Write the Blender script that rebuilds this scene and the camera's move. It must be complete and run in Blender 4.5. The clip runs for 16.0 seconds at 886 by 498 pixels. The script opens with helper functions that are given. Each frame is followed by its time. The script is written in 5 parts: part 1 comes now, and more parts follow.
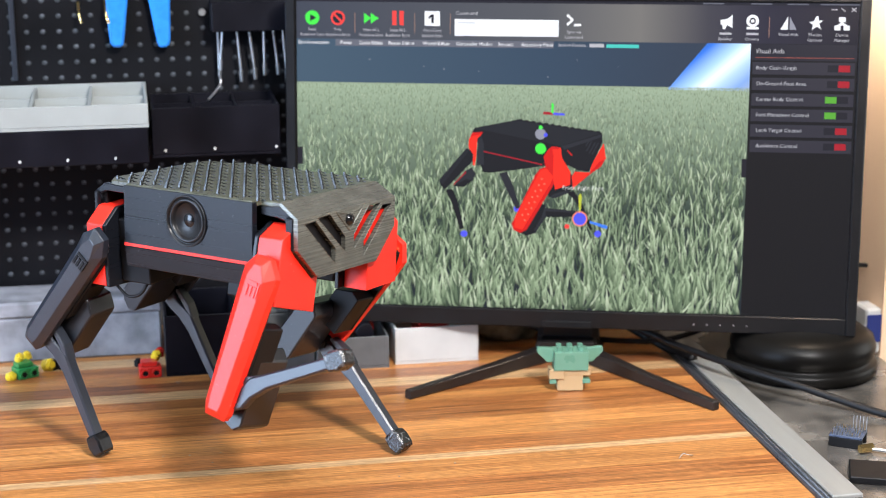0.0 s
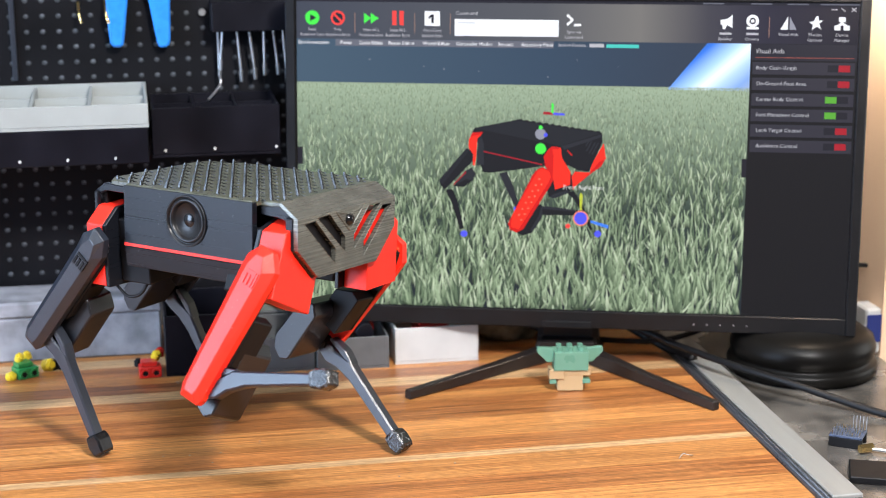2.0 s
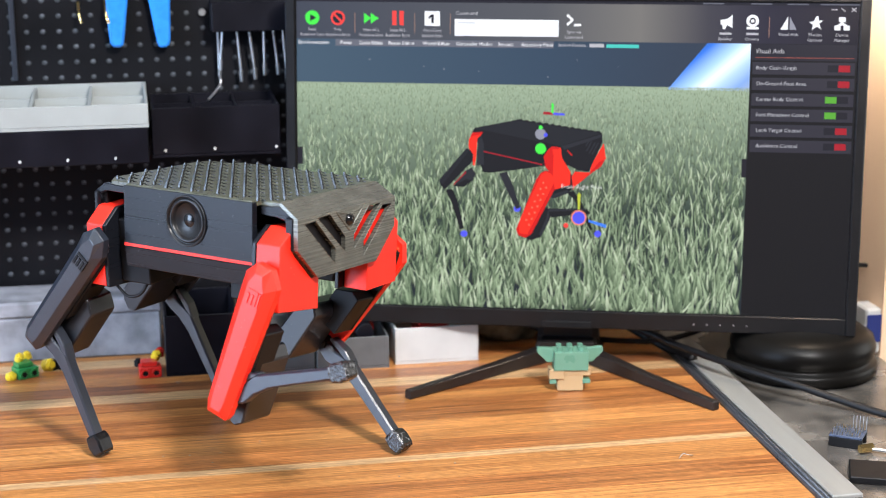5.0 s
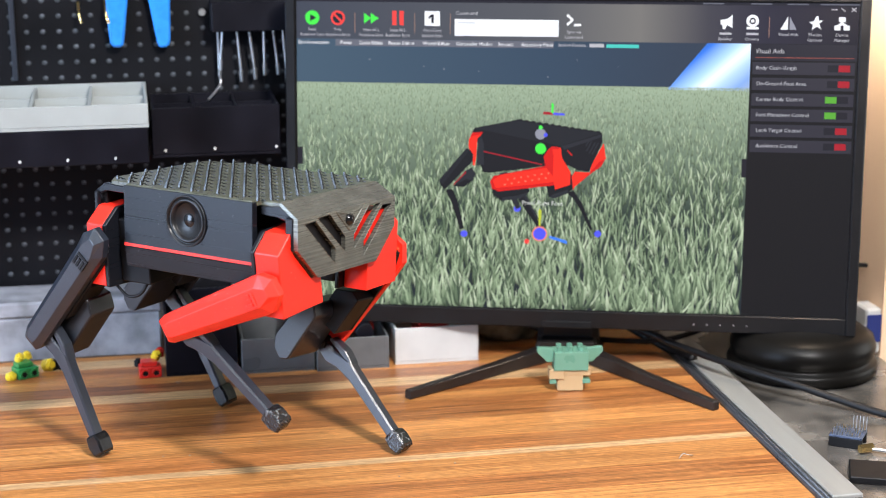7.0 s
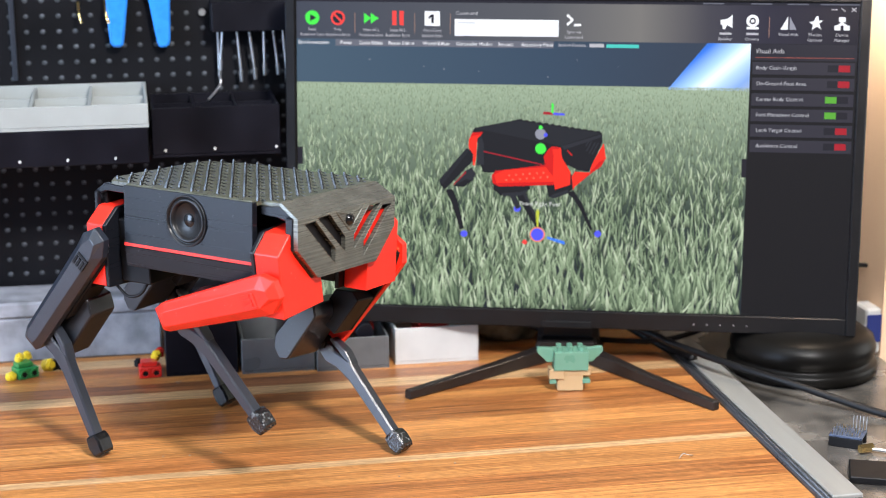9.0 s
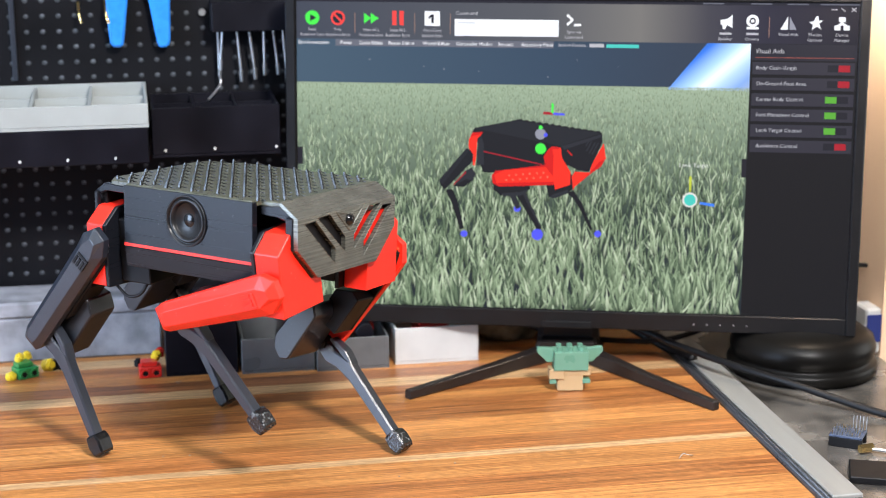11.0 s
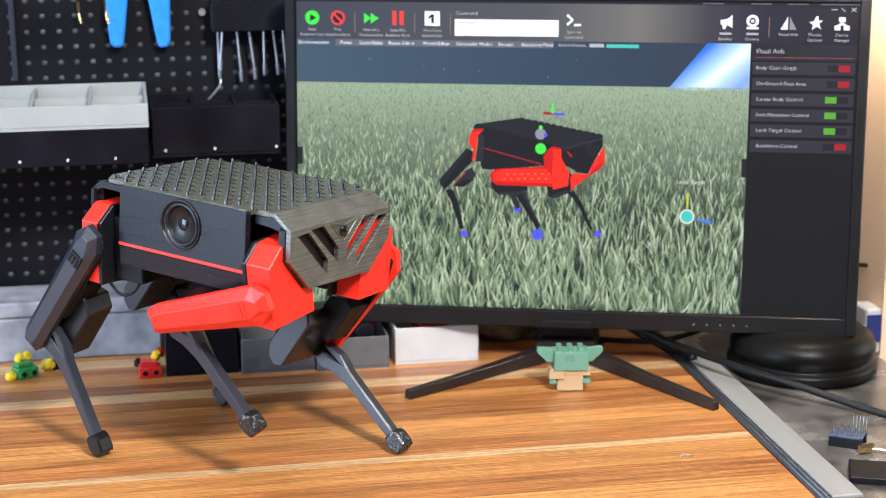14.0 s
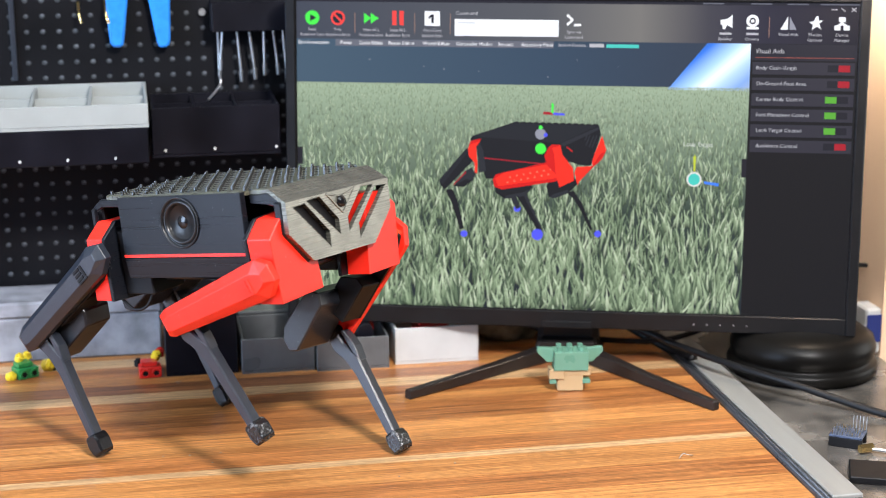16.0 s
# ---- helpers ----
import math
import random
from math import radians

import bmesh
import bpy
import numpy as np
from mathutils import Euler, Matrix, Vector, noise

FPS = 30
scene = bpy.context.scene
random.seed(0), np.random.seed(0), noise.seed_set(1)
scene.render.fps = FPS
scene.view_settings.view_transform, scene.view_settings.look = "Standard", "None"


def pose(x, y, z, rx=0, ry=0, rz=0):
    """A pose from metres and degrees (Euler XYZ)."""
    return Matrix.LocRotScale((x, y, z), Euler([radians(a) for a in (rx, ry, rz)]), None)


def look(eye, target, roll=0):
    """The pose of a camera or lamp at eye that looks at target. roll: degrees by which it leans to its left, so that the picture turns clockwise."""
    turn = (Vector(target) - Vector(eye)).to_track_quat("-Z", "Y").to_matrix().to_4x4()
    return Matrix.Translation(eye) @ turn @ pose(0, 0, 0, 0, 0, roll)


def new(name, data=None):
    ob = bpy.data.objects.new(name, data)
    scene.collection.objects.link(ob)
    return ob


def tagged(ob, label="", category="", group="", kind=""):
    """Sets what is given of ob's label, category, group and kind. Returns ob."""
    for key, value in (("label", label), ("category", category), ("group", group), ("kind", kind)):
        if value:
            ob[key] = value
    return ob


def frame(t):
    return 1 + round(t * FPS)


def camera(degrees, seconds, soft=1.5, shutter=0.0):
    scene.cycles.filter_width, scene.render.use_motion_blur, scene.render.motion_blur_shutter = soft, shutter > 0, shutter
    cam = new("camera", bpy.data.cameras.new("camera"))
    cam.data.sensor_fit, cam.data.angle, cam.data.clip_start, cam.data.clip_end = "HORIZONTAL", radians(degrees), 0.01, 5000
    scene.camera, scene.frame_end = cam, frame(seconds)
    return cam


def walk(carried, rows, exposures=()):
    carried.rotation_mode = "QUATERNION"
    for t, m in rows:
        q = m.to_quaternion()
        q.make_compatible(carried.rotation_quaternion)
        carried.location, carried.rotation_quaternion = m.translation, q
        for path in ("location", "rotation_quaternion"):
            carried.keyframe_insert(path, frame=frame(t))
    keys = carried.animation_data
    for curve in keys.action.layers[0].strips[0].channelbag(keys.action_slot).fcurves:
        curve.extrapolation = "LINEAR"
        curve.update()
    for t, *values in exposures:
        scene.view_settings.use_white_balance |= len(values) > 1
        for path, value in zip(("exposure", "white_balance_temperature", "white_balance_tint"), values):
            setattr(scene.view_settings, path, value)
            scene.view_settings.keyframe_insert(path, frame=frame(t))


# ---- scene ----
# camera: one fixed stand
cam = camera(29.435, 16.0, soft=0.9)
EYE = Vector((0.0, 0.0, 0.5226))
STAND = look(EYE, EYE + Vector((0.1779, 0.9519, -0.2494)), -0.2)
cam.data.dof.use_dof = True
cam.data.dof.focus_distance = 1.40
cam.data.dof.aperture_fstop = 6.0
walk(cam, [(0.0, STAND), (16.0, STAND)])

# ---- light ----
world = bpy.data.worlds.new("room_air")
scene.world = world
world.use_nodes = True
world.node_tree.nodes["Background"].inputs[0].default_value = (0.75, 0.82, 1.0, 1)
world.node_tree.nodes["Background"].inputs[1].default_value = 0.03
scene.view_settings.exposure = 0.0


def area_lamp(name, place, target, watts, size, colour):
    data = bpy.data.lights.new(name, "AREA")
    data.energy, data.size, data.color = watts, size, colour
    ob = new(name, data)
    ob.matrix_world = look(place, target)
    return ob


area_lamp("desk_lamp_light", (0.44, 0.16, 1.18), (0.15, 1.36, 0.05), 45, 0.20, (1.0, 0.96, 0.95))
area_lamp("window_light", (-2.45, 0.42, 0.74), (0.1, 1.42, 0.15), 142, 1.7, (0.56, 0.73, 1.0))
area_lamp("ceiling_light", (-0.1, 0.7, 1.95), (0.1, 1.4, 0.0), 64, 1.7, (0.88, 0.94, 1.0))
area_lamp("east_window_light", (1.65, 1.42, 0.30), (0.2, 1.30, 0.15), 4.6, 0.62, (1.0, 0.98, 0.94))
area_lamp("wall_lamp_light", (0.66, 1.44, 0.42), (0.725, 1.57, 0.20), 1.4, 0.06, (1.0, 0.80, 0.60))


# ---- materials ----
def shader(name, colour, rough=0.5, metal=0.0, vary=0.12, scale=40.0, bump=0.1, bump_scale=300.0, emit=None, power=0.0,
           stretch=(1, 1, 1), spread=0.0, trans=0.0, coat=0.0, gloss=0.5):
    m = bpy.data.materials.new(name)
    m.use_nodes = True
    nt = m.node_tree
    b = nt.nodes["Principled BSDF"]
    b.inputs["Roughness"].default_value = rough
    b.inputs["Metallic"].default_value = metal
    b.inputs["Transmission Weight"].default_value = trans
    b.inputs["Coat Weight"].default_value = coat
    b.inputs["Specular IOR Level"].default_value = gloss
    co = nt.nodes.new("ShaderNodeTexCoord")
    mp = nt.nodes.new("ShaderNodeMapping")
    mp.inputs["Scale"].default_value = stretch
    nt.links.new(co.outputs["Object"], mp.inputs[0])
    n1 = nt.nodes.new("ShaderNodeTexNoise")
    n1.inputs["Scale"].default_value, n1.inputs["Detail"].default_value = scale, 6
    nt.links.new(mp.outputs[0], n1.inputs[0])
    ramp = nt.nodes.new("ShaderNodeMapRange")
    ramp.inputs[1].default_value, ramp.inputs[2].default_value = 0.3, 0.7
    ramp.inputs[3].default_value, ramp.inputs[4].default_value = 1 - vary, 1 + vary
    nt.links.new(n1.outputs[0], ramp.inputs[0])
    mul = nt.nodes.new("ShaderNodeMix")
    mul.data_type, mul.blend_type = "RGBA", "MULTIPLY"
    mul.inputs[0].default_value = 1
    mul.inputs[6].default_value = (*colour, 1)
    if spread:
        info = nt.nodes.new("ShaderNodeObjectInfo")
        r2 = nt.nodes.new("ShaderNodeMapRange")
        r2.inputs[3].default_value, r2.inputs[4].default_value = 1 - spread, 1 + spread
        nt.links.new(info.outputs["Random"], r2.inputs[0])
        mm = nt.nodes.new("ShaderNodeMath")
        mm.operation = "MULTIPLY"
        nt.links.new(ramp.outputs[0], mm.inputs[0])
        nt.links.new(r2.outputs[0], mm.inputs[1])
        nt.links.new(mm.outputs[0], mul.inputs[7])
    else:
        nt.links.new(ramp.outputs[0], mul.inputs[7])
    nt.links.new(mul.outputs[2], b.inputs["Base Color"])
    n2 = nt.nodes.new("ShaderNodeTexNoise")
    n2.inputs["Scale"].default_value, n2.inputs["Detail"].default_value = bump_scale, 4
    nt.links.new(mp.outputs[0], n2.inputs[0])
    rr = nt.nodes.new("ShaderNodeMapRange")
    rr.inputs[3].default_value, rr.inputs[4].default_value = max(0.02, rough - 0.1), min(1, rough + 0.12)
    nt.links.new(n1.outputs[0], rr.inputs[0])
    nt.links.new(rr.outputs[0], b.inputs["Roughness"])
    if bump:
        bp = nt.nodes.new("ShaderNodeBump")
        bp.inputs["Strength"].default_value, bp.inputs["Distance"].default_value = bump, 0.0006
        nt.links.new(n2.outputs[0], bp.inputs["Height"])
        nt.links.new(bp.outputs[0], b.inputs["Normal"])
    if emit:
        b.inputs["Emission Color"].default_value = (*emit, 1)
        b.inputs["Emission Strength"].default_value = power
    return m


def printed(name, colour, rough, axis=2, pitch=2200.0, depth=0.25, vary=0.1, coat=0.0, metal=0.0, gloss=0.5):
    """Layered plastic from a printer: fine lines across one axis over a slow blotchiness."""
    m = shader(name, colour, rough, metal, vary, 60, 0, coat=coat, gloss=gloss)
    nt = m.node_tree
    b = nt.nodes["Principled BSDF"]
    co = nt.nodes["Texture Coordinate"]
    mp = nt.nodes.new("ShaderNodeMapping")
    mp.inputs["Scale"].default_value = [pitch * 0.55 if k == axis else 7.0 for k in range(3)]
    nt.links.new(co.outputs["Object"], mp.inputs[0])
    n = nt.nodes.new("ShaderNodeTexNoise")
    n.inputs["Scale"].default_value, n.inputs["Detail"].default_value = 1.0, 4
    nt.links.new(mp.outputs[0], n.inputs[0])
    g = nt.nodes.new("ShaderNodeTexNoise")
    g.inputs["Scale"].default_value, g.inputs["Detail"].default_value = 1600, 2
    nt.links.new(co.outputs["Object"], g.inputs[0])
    ad = nt.nodes.new("ShaderNodeMath")
    ad.operation = "MULTIPLY_ADD"
    nt.links.new(g.outputs[0], ad.inputs[0])
    ad.inputs[1].default_value = 0.5
    nt.links.new(n.outputs[0], ad.inputs[2])
    bp = nt.nodes.new("ShaderNodeBump")
    bp.inputs["Strength"].default_value, bp.inputs["Distance"].default_value = depth, 0.00025
    nt.links.new(ad.outputs[0], bp.inputs["Height"])
    nt.links.new(bp.outputs[0], b.inputs["Normal"])
    rr = nt.nodes.new("ShaderNodeMapRange")
    rr.inputs[1].default_value, rr.inputs[2].default_value = 0.3, 0.7
    rr.inputs[3].default_value, rr.inputs[4].default_value = max(0.08, rough - 0.04), rough + 0.05
    nt.links.new(n.outputs[0], rr.inputs[0])
    nt.links.new(rr.outputs[0], b.inputs["Roughness"])
    # dust and rubbed specks
    sp0 = nt.nodes.new("ShaderNodeTexNoise")
    sp0.inputs["Scale"].default_value, sp0.inputs["Detail"].default_value = 420, 1
    nt.links.new(co.outputs["Object"], sp0.inputs[0])
    cut = nt.nodes.new("ShaderNodeMapRange")
    cut.inputs[1].default_value, cut.inputs[2].default_value = 0.745, 0.83
    cut.inputs[4].default_value = 0.5
    nt.links.new(sp0.outputs[0], cut.inputs[0])
    old = b.inputs["Base Color"].links[0].from_socket
    mx = nt.nodes.new("ShaderNodeMix")
    mx.data_type = "RGBA"
    nt.links.new(cut.outputs[0], mx.inputs[0])
    nt.links.new(old, mx.inputs[6])
    mx.inputs[7].default_value = (*(min(1, 0.22 + 0.7 * v) for v in colour), 1)
    nt.links.new(mx.outputs[2], b.inputs["Base Color"])
    return m


def glow(name, colour, power=1.3):
    """A lit patch of a display: black glass that gives off one colour."""
    m = bpy.data.materials.new(name)
    m.use_nodes = True
    b = m.node_tree.nodes["Principled BSDF"]
    b.inputs["Base Color"].default_value = (0.005, 0.005, 0.006, 1)
    b.inputs["Roughness"].default_value = 0.45
    b.inputs["Specular IOR Level"].default_value = 0.05
    b.inputs["Emission Color"].default_value = (*colour, 1)
    b.inputs["Emission Strength"].default_value = power
    return m


BLACK = printed("black_printed_plastic", (0.006, 0.007, 0.010), 0.30, 2, 2600, 0.06, gloss=0.32)
DARK = printed("dark_grey_printed_plastic", (0.012, 0.016, 0.025), 0.36, 2, 3600, 0.34, gloss=0.7)
MATT = shader("matt_black_plastic", (0.005, 0.005, 0.006), 0.5, gloss=0.2)
BOXM = printed("satin_black_plastic", (0.007, 0.008, 0.011), 0.34, 2, 3600, 0.05, gloss=0.5)
RED = printed("red_printed_plastic", (0.80, 0.020, 0.008), 0.42, 2, 3600, 0.22, gloss=0.5)
MASK = printed("grey_bronze_printed_plastic", (0.165, 0.163, 0.140), 0.27, 2, 1500, 0.30, vary=0.22, metal=0.62)
RUBBER = printed("black_rubber", (0.006, 0.006, 0.007), 0.20, 1, 700, 1.0, gloss=0.4)
WORN = shader("scuffed_black_rubber", (0.012, 0.012, 0.013), 0.22, vary=0.6, scale=300, bump=0.8, bump_scale=700)
nt = WORN.node_tree
scuff = nt.nodes.new("ShaderNodeTexNoise")
scuff.inputs["Scale"].default_value, scuff.inputs["Detail"].default_value = 260, 5
nt.links.new(nt.nodes["Texture Coordinate"].outputs["Object"], scuff.inputs[0])
cut = nt.nodes.new("ShaderNodeMapRange")
cut.inputs[1].default_value, cut.inputs[2].default_value, cut.inputs[4].default_value = 0.56, 0.70, 0.38
nt.links.new(scuff.outputs[0], cut.inputs[0])
mx = nt.nodes.new("ShaderNodeMix")
mx.data_type = "RGBA"
nt.links.new(cut.outputs[0], mx.inputs[0])
nt.links.new(nt.nodes["Principled BSDF"].inputs["Base Color"].links[0].from_socket, mx.inputs[6])
mx.inputs[7].default_value = (0.42, 0.43, 0.44, 1)
nt.links.new(mx.outputs[2], nt.nodes["Principled BSDF"].inputs["Base Color"])
GLOSS = shader("glossy_black_cone", (0.006, 0.006, 0.007), 0.10, vary=0.02, bump=0)
CONE = shader("satin_black_speaker_ring", (0.010, 0.010, 0.011), 0.30, vary=0.05, bump=0, gloss=0.35)
MESHTOP = shader("black_ridged_plastic", (0.070, 0.072, 0.050), 0.30, vary=0.5, scale=260, bump=0.5, bump_scale=900, gloss=0.8)
NUB = shader("black_stud_plastic", (0.010, 0.010, 0.009), 0.22, bump=0.3, bump_scale=900, gloss=0.7)
BRASS = shader("brass", (0.8, 0.58, 0.25), 0.25, 1.0)
STEEL = shader("brushed_steel", (0.55, 0.56, 0.58), 0.35, 1.0)
PEG = shader("black_pegboard_steel", (0.0045, 0.0045, 0.006), 0.5, vary=0.3, scale=12, gloss=0.12)
BEZEL = shader("black_monitor_plastic", (0.006, 0.006, 0.007), 0.36, gloss=0.3, vary=0.1)
LEGM = shader("brown_black_metal", (0.018, 0.014, 0.013), 0.4, 0.2)
WHITE = shader("white_plastic", (0.47, 0.47, 0.46), 0.5, vary=0.06)
PALE = shader("pale_grey_card", (0.24, 0.25, 0.285), 0.7, vary=0.45, scale=34)
SMOKE = shader("smoky_clear_plastic", (0.085, 0.088, 0.092), 0.3, vary=0.2)
INK = shader("black_bin_plastic", (0.0045, 0.0045, 0.0075), 0.4, vary=0.35, scale=25, gloss=0.14)
BLUE = shader("blue_tool_grip", (0.025, 0.21, 0.68), 0.18, vary=0.14, scale=90, bump=1.0, bump_scale=110, coat=0.8)
WALLM = shader("peach_painted_plaster", (0.78, 0.55, 0.37), 0.8, vary=0.07, scale=6, bump=0.3, bump_scale=120)
ROOM = shader("dim_painted_plaster", (0.20, 0.19, 0.175), 0.85, vary=0.06, scale=3)
ALU = shader("brushed_aluminium", (0.290, 0.290, 0.275), 0.38, 0.25, vary=0.08, scale=30, stretch=(8, 0.3, 1))
GROOVE = shader("dark_rubber_groove", (0.050, 0.055, 0.066), 0.30, 0.3)
SLAB = shader("worn_grey_metal_sheet", (0.205, 0.192, 0.175), 0.24, 0.6, vary=0.85, scale=19, bump=0.25, bump_scale=60)
GREEN = shader("sage_green_toy_brick", (0.11, 0.26, 0.19), 0.3, vary=0.04, bump=0)
TAN = shader("tan_toy_brick", (0.44, 0.31, 0.17), 0.35, vary=0.05, bump=0)
TOYG = shader("green_toy_brick", (0.02, 0.22, 0.06), 0.3, vary=0.04, bump=0)
TOYY = shader("yellow_toy_brick", (0.75, 0.55, 0.03), 0.3, vary=0.04, bump=0)
TOYR = shader("red_toy_brick", (0.6, 0.02, 0.015), 0.3, vary=0.04, bump=0)
STONE = shader("mossy_grey_stone", (0.22, 0.22, 0.17), 0.8, vary=0.6, scale=60, bump=0.8, bump_scale=90)


def timber(name, colour, dark):
    """Oiled laminate stave: long grain along x, with darker lines and a tone of its own."""
    m = bpy.data.materials.new(name)
    m.use_nodes = True
    nt = m.node_tree
    b = nt.nodes["Principled BSDF"]
    co = nt.nodes.new("ShaderNodeTexCoord")
    info = nt.nodes.new("ShaderNodeObjectInfo")
    off = nt.nodes.new("ShaderNodeVectorMath")
    off.operation = "MULTIPLY_ADD"
    nt.links.new(info.outputs["Random"], off.inputs[0])
    off.inputs[1].default_value = (37, 19, 5)
    nt.links.new(co.outputs["Object"], off.inputs[2])
    mp = nt.nodes.new("ShaderNodeMapping")
    mp.inputs["Scale"].default_value = (2.2, 45, 20)
    nt.links.new(off.outputs[0], mp.inputs[0])
    n = nt.nodes.new("ShaderNodeTexNoise")
    n.inputs["Scale"].default_value, n.inputs["Detail"].default_value = 2.2, 9
    n.inputs["Roughness"].default_value, n.inputs["Distortion"].default_value = 0.62, 0.6
    nt.links.new(mp.outputs[0], n.inputs[0])
    mp2 = nt.nodes.new("ShaderNodeMapping")
    mp2.inputs["Scale"].default_value = (6, 420, 20)
    nt.links.new(off.outputs[0], mp2.inputs[0])
    n2 = nt.nodes.new("ShaderNodeTexNoise")
    n2.inputs["Scale"].default_value, n2.inputs["Detail"].default_value = 2.0, 5
    nt.links.new(mp2.outputs[0], n2.inputs[0])
    ramp = nt.nodes.new("ShaderNodeValToRGB")
    ramp.color_ramp.elements[0].position, ramp.color_ramp.elements[0].color = 0.30, (*dark, 1)
    ramp.color_ramp.elements[1].position, ramp.color_ramp.elements[1].color = 0.60, (*colour, 1)
    nt.links.new(n.outputs[0], ramp.inputs[0])
    fine = nt.nodes.new("ShaderNodeMapRange")
    fine.inputs[1].default_value, fine.inputs[2].default_value = 0.3, 0.7
    fine.inputs[3].default_value, fine.inputs[4].default_value = 0.46, 1.24
    nt.links.new(n2.outputs[0], fine.inputs[0])
    tone = nt.nodes.new("ShaderNodeMapRange")
    tone.inputs[3].default_value, tone.inputs[4].default_value = 0.86, 1.12
    nt.links.new(info.outputs["Random"], tone.inputs[0])
    mm = nt.nodes.new("ShaderNodeMath")
    mm.operation = "MULTIPLY"
    nt.links.new(fine.outputs[0], mm.inputs[0])
    nt.links.new(tone.outputs[0], mm.inputs[1])
    mp3 = nt.nodes.new("ShaderNodeMapping")
    mp3.inputs["Scale"].default_value = (3.0, 230, 20)
    nt.links.new(off.outputs[0], mp3.inputs[0])
    n3 = nt.nodes.new("ShaderNodeTexNoise")
    n3.inputs["Scale"].default_value, n3.inputs["Detail"].default_value, n3.inputs["Distortion"].default_value = 1.0, 3, 0.3
    nt.links.new(mp3.outputs[0], n3.inputs[0])
    crack = nt.nodes.new("ShaderNodeMapRange")
    crack.inputs[1].default_value, crack.inputs[2].default_value = 0.64, 0.74
    crack.inputs[3].default_value, crack.inputs[4].default_value = 1.0, 0.32
    nt.links.new(n3.outputs[0], crack.inputs[0])
    mp4 = nt.nodes.new("ShaderNodeMapping")
    mp4.inputs["Scale"].default_value = (90, 1500, 20)
    nt.links.new(off.outputs[0], mp4.inputs[0])
    n4 = nt.nodes.new("ShaderNodeTexNoise")
    n4.inputs["Scale"].default_value, n4.inputs["Detail"].default_value = 1.0, 2
    nt.links.new(mp4.outputs[0], n4.inputs[0])
    fleck = nt.nodes.new("ShaderNodeMapRange")
    fleck.inputs[1].default_value, fleck.inputs[2].default_value = 0.3, 0.7
    fleck.inputs[3].default_value, fleck.inputs[4].default_value = 0.62, 1.26
    nt.links.new(n4.outputs[0], fleck.inputs[0])
    mm3 = nt.nodes.new("ShaderNodeMath")
    mm3.operation = "MULTIPLY"
    nt.links.new(crack.outputs[0], mm3.inputs[0])
    nt.links.new(fleck.outputs[0], mm3.inputs[1])
    mm2 = nt.nodes.new("ShaderNodeMath")
    mm2.operation = "MULTIPLY"
    nt.links.new(mm.outputs[0], mm2.inputs[0])
    nt.links.new(mm3.outputs[0], mm2.inputs[1])
    mul = nt.nodes.new("ShaderNodeMix")
    mul.data_type, mul.blend_type = "RGBA", "MULTIPLY"
    mul.inputs[0].default_value = 1
    nt.links.new(ramp.outputs[0], mul.inputs[6])
    nt.links.new(mm2.outputs[0], mul.inputs[7])
    nt.links.new(mul.outputs[2], b.inputs["Base Color"])
    b.inputs["Roughness"].default_value = 0.33
    bp = nt.nodes.new("ShaderNodeBump")
    bp.inputs["Strength"].default_value, bp.inputs["Distance"].default_value = 0.25, 0.0004
    nt.links.new(n2.outputs[0], bp.inputs["Height"])
    nt.links.new(bp.outputs[0], b.inputs["Normal"])
    return m


OAK = timber("orange_brown_wood", (0.50, 0.192, 0.056), (0.27, 0.092, 0.027))
HONEY = timber("honey_wood", (0.60, 0.262, 0.078), (0.39, 0.148, 0.042))
WALNUT = timber("red_brown_wood", (0.34, 0.135, 0.052), (0.19, 0.07, 0.027))
SAP = timber("pale_sapwood", (0.64, 0.40, 0.20), (0.54, 0.31, 0.14))


# ---- mesh helpers ----
def part(name, bm, material, parent=None, label="", m=None):
    me = bpy.data.meshes.new(name)
    bmesh.ops.recalc_face_normals(bm, faces=bm.faces)
    bm.to_mesh(me)
    bm.free()
    me.materials.append(material)
    ob = new(name, me)
    if parent:
        ob.parent = parent
    if m is not None:
        ob.matrix_basis = m
    if label:
        ob["label"] = label
    return ob


def thing(name, m=None):
    ob = new(name)
    ob.empty_display_size = 0.01
    if m is not None:
        ob.matrix_basis = m
    return ob


def bevelled(bm, width, segments=1):
    if width:
        edges = [e for e in bm.edges if len(e.link_faces) == 2 and e.calc_face_angle(0) > 0.5]
        bmesh.ops.bevel(bm, geom=edges, offset=width, segments=segments, affect="EDGES", clamp_overlap=True)
    return bm


def box(x0, x1, y0, y1, z0, z1, bevel=0.0, into=None):
    bm = bmesh.new()
    bmesh.ops.create_cube(bm, size=1, matrix=Matrix.Translation(((x0 + x1) / 2, (y0 + y1) / 2, (z0 + z1) / 2))
                          @ Matrix.Diagonal((abs(x1 - x0), abs(y1 - y0), abs(z1 - z0), 1)))
    bevelled(bm, bevel)
    return joined(into, bm)


def joined(into, bm):
    if into is None:
        return bm
    me = bpy.data.meshes.new("scrap")
    bm.to_mesh(me)
    bm.free()
    into.from_mesh(me)
    bpy.data.meshes.remove(me)
    return into


